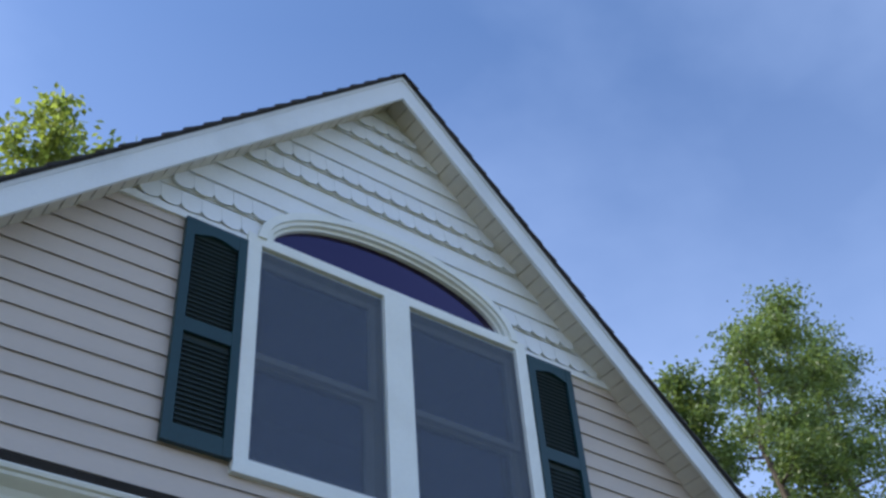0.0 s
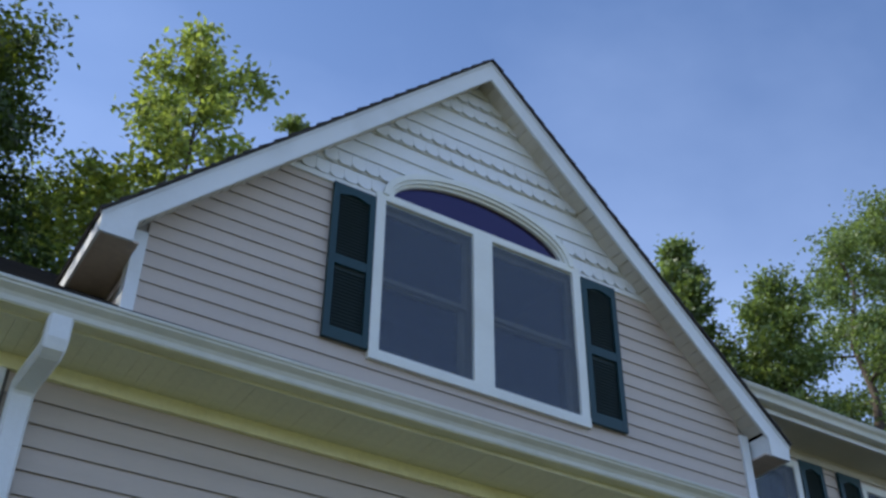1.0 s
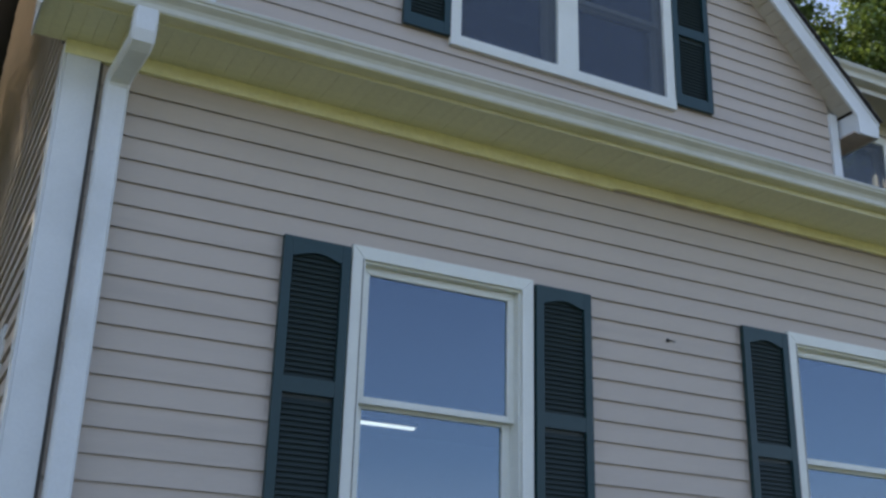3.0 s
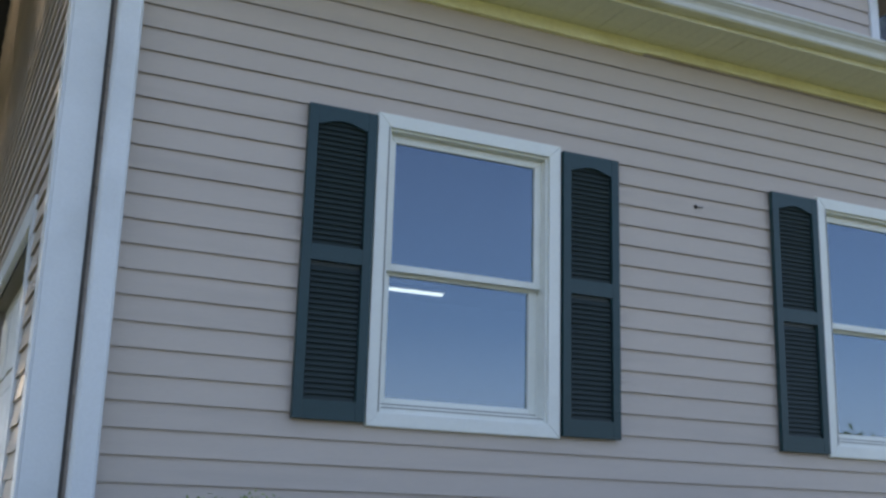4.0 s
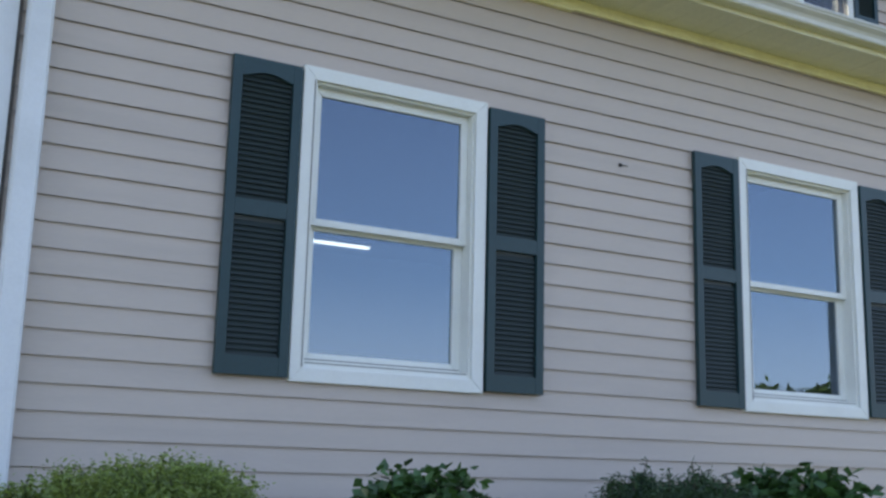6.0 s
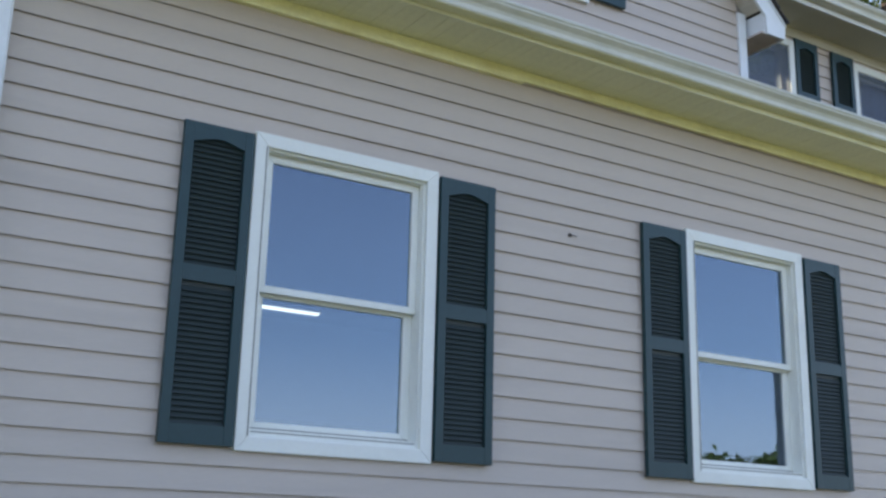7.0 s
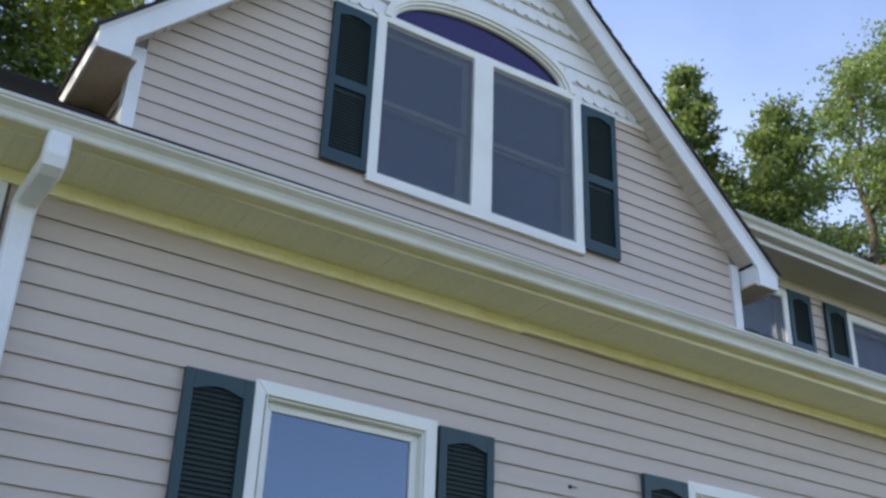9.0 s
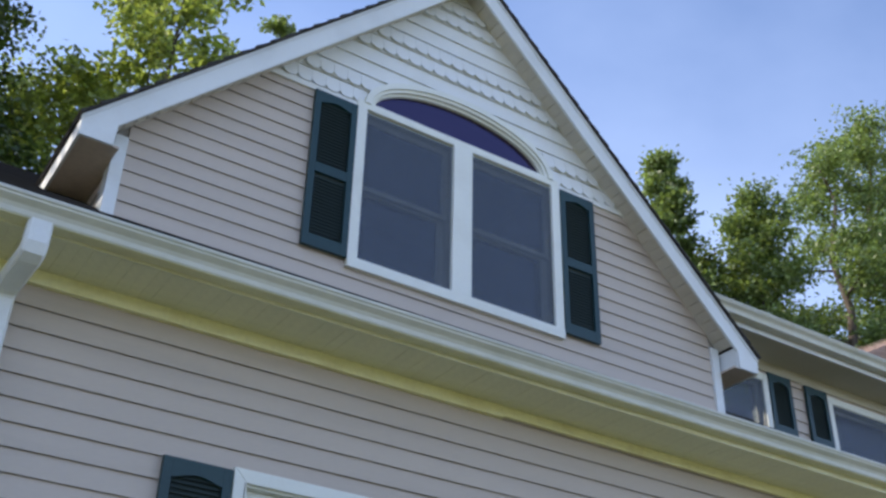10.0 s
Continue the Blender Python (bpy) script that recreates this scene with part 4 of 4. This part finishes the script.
clad(wall_upper, FAR_Y, 5.35, FAR_SOFFIT - 0.05, lambda z: XC + CHEEK + 0.03, lambda z: RIGHT, far_holes, phase=0.02)
for i, f in enumerate((F1, F2, F3)):
    double_hung(7 + i, *f, FAR_Y - 0.004, "white double-hung window in the upper wall", glass=GLASS_UP, screen=True)
FARG = "shutters of the upper wall"
fs = shutter(0.300, 1.13, "dark green louvred shutter on the upper wall", FARG)
fs.location = (5.664 + 0.155, FAR_Y - 0.018, 4.985)
for cx in (6.490 - 0.168, 7.545 + 0.16, 9.30 - 0.16, 10.355 + 0.16):
    copy_thing(fs, pose(cx, FAR_Y - 0.018, 4.985))
FY = FAR_Y - 0.385
up = thing("upper_soffit", "soffit and fascia of the upper eave, shade in their dull beige", "soffit", kind="structure")
plank2 = mesh_of(box(-0.0495, 0.0495, FY + 0.002, FAR_Y + 0.005, FAR_SOFFIT, FAR_SOFFIT + 0.012), "soffit_panel", SHADED_EAVE)
x = XC + CHEEK - 0.25
while x < 11.0:
    part("soffit_panel", plank2, None, up).location = (x, 0, 0)
    x += 0.1003
part("fascia", box(XC + CHEEK - 0.3, RIGHT, FY - 0.016, FY, FAR_SOFFIT - 0.006, 6.40, 0.002), SHADED_EAVE, up)
part("edge_strip", box(XC + CHEEK - 0.3, RIGHT, FY - 0.021, FY - 0.0165, FAR_SOFFIT - 0.008, FAR_SOFFIT + 0.034), WHITE, up)
part("frieze", box(XC + CHEEK + 0.03, RIGHT, FAR_Y - 0.030, FAR_Y + 0.004, 6.125, FAR_SOFFIT - 0.001, 0.003), SHADED_EAVE, up)
upper_gutter = thing("gutter", "off-white metal rain gutter of the upper eave", "gutter")
part("trough", sweep_x(gutter_profile(FY - 0.022, 6.268), XC + CHEEK - 0.3, RIGHT), GUTTER, upper_gutter)
roof_deck([(XC + CHEEK - 0.3, FY - 0.06, 6.375), (RIGHT, FY - 0.06, 6.375), (RIGHT, 5.2, 8.9), (XC + CHEEK - 0.3, 5.2, 8.9)], 0.05,
          "upper_roof", SHINGLE, "dark asphalt shingle roof above the upper wall")

# sunlit roof of the wing beyond
wing = roof_deck([(8.56, 2.72, 7.53), (18.0, 2.72, 7.53), (18.0, 4.72, 10.03), (13.1, 4.72, 10.03)], 0.08, "wing_roof", PINK_SHINGLE, "sunlit tan shingle roof of the wing beyond")
tagged(part("shingles", shingle_plane((8.56, 2.72, 7.54), (1, 0, 0), (0, 2.0, 2.5), 9.4, 3.2, PINK_SHINGLE, left_trim=lambda q: q / 3.2 * 4.54), None, wing), kind="stuff")
tagged(part("wall_wing", box(9.0, 17.8, 3.0, 9.6, 0.3, 7.50), SHEATHING), "wall of the wing beyond, under its roof", "wall", kind="structure")


# ---------------------------------------------------------------- plants
def tube_path(verts, faces, pts, radii, sides=6):
    base = len(verts)
    for i, (p, r) in enumerate(zip(pts, radii)):
        t = (pts[min(i + 1, len(pts) - 1)] - pts[max(i - 1, 0)]).normalized()
        u = t.orthogonal().normalized()
        v = t.cross(u)
        for k in range(sides):
            a = 2 * math.pi * k / sides
            verts.append(p + (u * math.cos(a) + v * math.sin(a)) * r)
    for i in range(len(pts) - 1):
        for k in range(sides):
            a, b = base + i * sides + k, base + i * sides + (k + 1) % sides
            faces.append((a, b, b + sides, a + sides))


def leaf_cloud(rnd, centres, per, spread, size, material, up_bias=0.5, slim=0.58, fold=0.25, flat=0.75):
    """Many small folded leaves about the centres, as one mesh."""
    verts, faces = [], []
    for c, s in centres:
        for _ in range(int(per * s)):
            o = Vector((rnd.gauss(0, 1), rnd.gauss(0, 1), rnd.gauss(0, flat))) * spread * s ** 0.4
            p = c + o
            n = Vector((rnd.gauss(0, 1), rnd.gauss(0, 1), rnd.gauss(0, 1) + up_bias * 2)).normalized()
            d = Vector((rnd.gauss(0, 1), rnd.gauss(0, 1), rnd.gauss(0, 0.6) - 0.2))
            d = (d - n * d.dot(n)).normalized()
            w = n.cross(d) * size * slim * 0.5
            ln = size * rnd.uniform(0.7, 1.25)
            i = len(verts)
            verts += [p, p + d * ln * 0.5 + w + n * fold * size * 0.3, p + d * ln, p + d * ln * 0.5 - w + n * fold * size * 0.3]
            faces += [(i, i + 1, i + 2), (i, i + 2, i + 3)]
    me = bpy.data.meshes.new("crown")
    me.from_pydata(verts, [], faces)
    me.materials.append(material)
    return me


def grow_tree(seed, base, height, crown_from, radius, label, material, leaf=0.155, per=60, limbs=26, spread=0.21, trunk=0.2, pointed=0.5, lean=(0, 0), thin=1.0):
    """A tree: curved tapered trunk, limbs with twigs, and leaf sprays at the twig ends with gaps between."""
    rnd = random.Random(seed)
    tree = thing("tree", label, "tree", at=base)
    verts, faces, ends = [], [], []
    n = 12
    stem = [Vector((lean[0] * (i / n) ** 1.5 + rnd.gauss(0, 0.06) * i / n * 3, lean[1] * (i / n) ** 1.5 + rnd.gauss(0, 0.06) * i / n * 3, height * i / n)) for i in range(n + 1)]
    tube_path(verts, faces, stem, [trunk * (1 - 0.93 * i / n) for i in range(n + 1)], 8)

    def on_stem(f):
        f *= n
        i = min(int(f), n - 1)
        return stem[i].lerp(stem[i + 1], f - i)
    for k in range(limbs):
        f = crown_from + (0.98 - crown_from) * ((k + rnd.random()) / limbs)
        g = (f - crown_from) / (1 - crown_from)
        reach = radius * ((1 - g) ** pointed * (0.55 + 0.45 * min(1, g * 4))) * rnd.uniform(0.65, 1.15) + 0.25
        a = k * 2.4 + rnd.uniform(-0.5, 0.5)
        p0 = on_stem(f)
        rise = rnd.uniform(0.25, 0.75)
        tip = p0 + Vector((math.cos(a) * reach, math.sin(a) * reach, reach * rise))
        mid = p0.lerp(tip, 0.5) + Vector((rnd.gauss(0, 0.1), rnd.gauss(0, 0.1), -0.08 * reach)) * 1.2
        pts = [p0, p0.lerp(mid, 0.5), mid, mid.lerp(tip, 0.5) + Vector((0, 0, 0.03)), tip]
        r0 = trunk * (1 - f * 0.9) * 0.45
        tube_path(verts, faces, pts, [r0, r0 * 0.8, r0 * 0.6, r0 * 0.4, r0 * 0.15], 5)
        ends += [(tip, rnd.uniform(0.6, 1.3)), (pts[2], 0.9 * thin), (pts[3], 0.9 * thin)]
        for j in range(max(3, int(reach * 2.4))):
            q = rnd.uniform(0.3, 1.0)
            s = pts[2].lerp(pts[4], (q - 0.3) / 0.7) if q > 0.5 else pts[0].lerp(pts[2], q * 2)
            d = Vector((rnd.gauss(0, 1), rnd.gauss(0, 1), rnd.gauss(0.35, 0.6))).normalized() * rnd.uniform(0.35, 0.8) * min(1.0, 0.2 + reach * 0.45)
            tube_path(verts, faces, [s, s + d * 0.55 + Vector((0, 0, 0.03)), s + d], [r0 * 0.3, r0 * 0.2, 0.006], 4)
            if rnd.random() < thin:
                ends.append((s + d, rnd.uniform(0.4, 1.2)))
    ends.append((stem[-1], 1.0))
    me = bpy.data.meshes.new("trunk")
    me.from_pydata(verts, [], faces)
    me.materials.append(BARK)
    for p in me.polygons:
        p.use_smooth = True
    part("trunk", me, None, tree)
    tagged(part("crown", leaf_cloud(rnd, ends, per, spread, leaf, material, flat=0.55), None, tree), kind="stuff")
    return tree


WOOD = "trees of the wood behind the house"
for seed, base, h, cf, rad, mat, label, kw in (
        # leaf colour carries each tree's sun or shade
        (11, (-2.6, 13.0, 0), 17.6, 0.25, 2.5, LEAF_SHADED, "tall shaded dark green tree behind the house", dict(per=230, limbs=56, spread=0.36, pointed=0.18)),
        (12, (-5.2, 11.5, 0), 17.0, 0.15, 3.0, LEAF_SHADED, "tall shaded dark green tree beside the house", dict(per=150, limbs=46, spread=0.30, pointed=0.4)),
        (13, (2.50, 13.0, 0), 19.9, 0.60, 1.42, LEAF_SUNLIT, "tall airy tree with sunlit yellow-green leaves", dict(per=62, limbs=34, spread=0.22, thin=0.7, pointed=0.32, leaf=0.19)),
        (14, (4.82, 13.0, 0), 19.3, 0.985, 0.05, LEAF_MID, "slender treetop just above the roof", dict(per=26, limbs=3, spread=0.09, trunk=0.10, leaf=0.13)),
        (15, (1.0, 13.6, 0), 16.1, 0.35, 1.5, LEAF_SUNLIT, "bushy sunlit green tree behind the house", dict(per=110, limbs=40, spread=0.30, pointed=0.35)),
        (16, (16.6, 13.0, 0), 20.3, 0.40, 1.9, LEAF_MID, "tall pointed green tree behind the upper roof", dict(per=80, limbs=48, spread=0.17, pointed=1.3, leaf=0.17)),
        (17, (19.9, 13.0, 0), 20.0, 0.45, 1.4, LEAF_MID, "leafy green tree behind the upper roof", dict(per=130, limbs=34, spread=0.30, pointed=0.35, leaf=0.17)),
        (18, (23.7, 13.0, 0), 23.4, 0.30, 2.1, LEAF_MID, "large oak-like green tree behind the upper roof", dict(per=150, limbs=30, spread=0.36, trunk=0.40, thin=0.6, pointed=0.35, leaf=0.17)),
        (19, (26.6, 13.2, 0), 26.5, 0.30, 3.2, LEAF_MID, "large green tree at the edge of the wood", dict(per=150, limbs=38, spread=0.38, trunk=0.44, thin=0.6, pointed=0.7, leaf=0.17)),
        (20, (18.2, 14.6, 0), 18.6, 0.20, 2.6, LEAF_SHADED, "shaded dark green tree deep in the wood", dict(per=130, limbs=38, spread=0.32)),
        (21, (23.0, 16.0, 0), 19.2, 0.20, 3.0, LEAF_SHADED, "shaded dark green tree deep in the wood", dict(per=130, limbs=36, spread=0.34)),
        (22, (31.0, 15.0, 0), 27.0, 0.25, 4.0, LEAF_MID, "large green tree at the edge of the wood", dict(per=130, limbs=48, spread=0.38, trunk=0.36)),
        (23, (-6.6, 4.0, 0), 9.6, 0.16, 3.1, LEAF_MID, "green tree that shades the side wall", dict(per=100, limbs=44, spread=0.30, thin=0.8, pointed=0.35)),
        # the last two stand out of view, added to block light from the left
        (24, (-9.6, 0.6, 0), 10.8, 0.14, 3.2, LEAF_SHADED, "unseen dark green tree added to dim the side wall", dict(per=90, limbs=40, spread=0.32, leaf=0.2, pointed=0.4)),
        (25, (-9.4, 8.2, 0), 12.0, 0.14, 3.2, LEAF_SHADED, "unseen dark green tree added to screen the sky at the left", dict(per=70, limbs=38, spread=0.30, leaf=0.2, thin=0.8, pointed=0.4))):
    tagged(grow_tree(seed, base, h, cf, rad, label, mat, **kw), group=WOOD)


def grow_shrub(seed, base, rx, ry, h, label, material, leaf, per, sprays, slim, spread, up=0.8, stems=7, shoots=0.0, reach=0.1):
    """A shrub: stems from one foot, and leaf sprays over a lumpy dome with shoots that stand out."""
    rnd = random.Random(seed)
    sh = thing("shrub", label, "shrub", "shrubs along the front wall", at=base)
    verts, faces, ends, twigs = [], [], [], []
    for k in range(sprays):
        a, q = rnd.uniform(0, 2 * math.pi), rnd.random() ** 0.5
        lump = 1 + 0.12 * math.sin(3 * a + seed) + rnd.gauss(0, 0.05)
        x, y = math.cos(a) * q * rx * lump, math.sin(a) * q * ry * lump
        z = h * (0.35 + 0.62 * math.sqrt(max(0.0, 1 - q ** 4))) * rnd.uniform(0.88, 1.02)
        tip = Vector((x, y, z))
        ends.append((tip, rnd.uniform(0.5, 1.2)))
        if k % 2 == 0:
            ends.append((tip * 0.82, 1.0))
        if k < stems * 6:
            foot = Vector((x * 0.12, y * 0.12, 0.0))
            tube_path(verts, faces, [foot, foot.lerp(tip, 0.5) + Vector((0, 0, 0.08)), tip], [0.016, 0.010, 0.003], 5)
        if rnd.random() < 0.25:
            shoot = tip + Vector((rnd.gauss(0, 0.03), rnd.gauss(0, 0.03), rnd.uniform(0.03, 0.09)))
            tube_path(verts, faces, [tip, shoot], [0.003, 0.0015], 4)
            ends.append((shoot, 0.25))
        if rnd.random() < shoots:
            long = rnd.uniform(0.4, 1.0) * reach
            shoot = tip + Vector((rnd.gauss(0, 0.16) * long, rnd.gauss(0, 0.16) * long, long))
            tube_path(verts, faces, [tip, shoot], [0.003, 0.0015], 4)
            for f in range(7):
                twigs.append((tip.lerp(shoot, f / 6), 1.25 - 0.12 * f))
    me = bpy.data.meshes.new("stems")
    me.from_pydata(verts, [], faces)
    me.materials.append(BARK)
    part("stem_cluster", me, None, sh)
    tagged(part("leaves", leaf_cloud(rnd, ends, per, spread, leaf, material, up, slim), None, sh), kind="stuff")
    if twigs:
        tagged(part("shoot_cluster", leaf_cloud(rnd, twigs, 9, 0.009, leaf * 0.9, material, 0.2, slim), None, sh, "upright young shoots"), kind="stuff")
    return sh


grow_shrub(31, (-0.86, -0.92, 0), 0.60, 0.46, 1.53, "rounded bright green boxwood shrub below the window", LEAF_BOX, 0.022, 300, 520, 0.42, 0.044, shoots=0.8, reach=0.11)
grow_shrub(32, (0.27, -0.88, 0), 0.34, 0.30, 1.52, "broad-leaved dark green shrub below the window", LEAF_BROAD, 0.060, 40, 150, 0.72, 0.06)
grow_shrub(33, (1.62, -0.88, 0), 0.62, 0.42, 1.53, "dark green needled yew shrub along the wall", LEAF_YEW, 0.034, 220, 380, 0.24, 0.042, shoots=0.8, reach=0.14)
grow_shrub(34, (2.42, -0.84, 0), 0.40, 0.36, 1.60, "broad-leaved dark green shrub along the wall", LEAF_BROAD, 0.075, 26, 150, 0.75, 0.06)

# trees across the lawn, seen in the window panes
FARLINE = "trees across the lawn"
rnd = random.Random(5)
far_tree = grow_tree(41, (14, -62, 0), 8.6, 0.12, 3.6, "distant green tree across the lawn", LEAF_MID, leaf=0.6, per=70, limbs=36, spread=0.55, trunk=0.25)
tagged(far_tree, group=FARLINE)
for i in range(26):
    s = rnd.uniform(0.86, 1.12)
    m = pose(-62 + i * 6.6 + rnd.uniform(-2, 2), -64 + rnd.uniform(-6, 6), 0, 0, 0, rnd.uniform(0, 360))
    o = copy_thing(far_tree, m)
    o.scale = (s, s, s * rnd.uniform(0.8, 1.0))
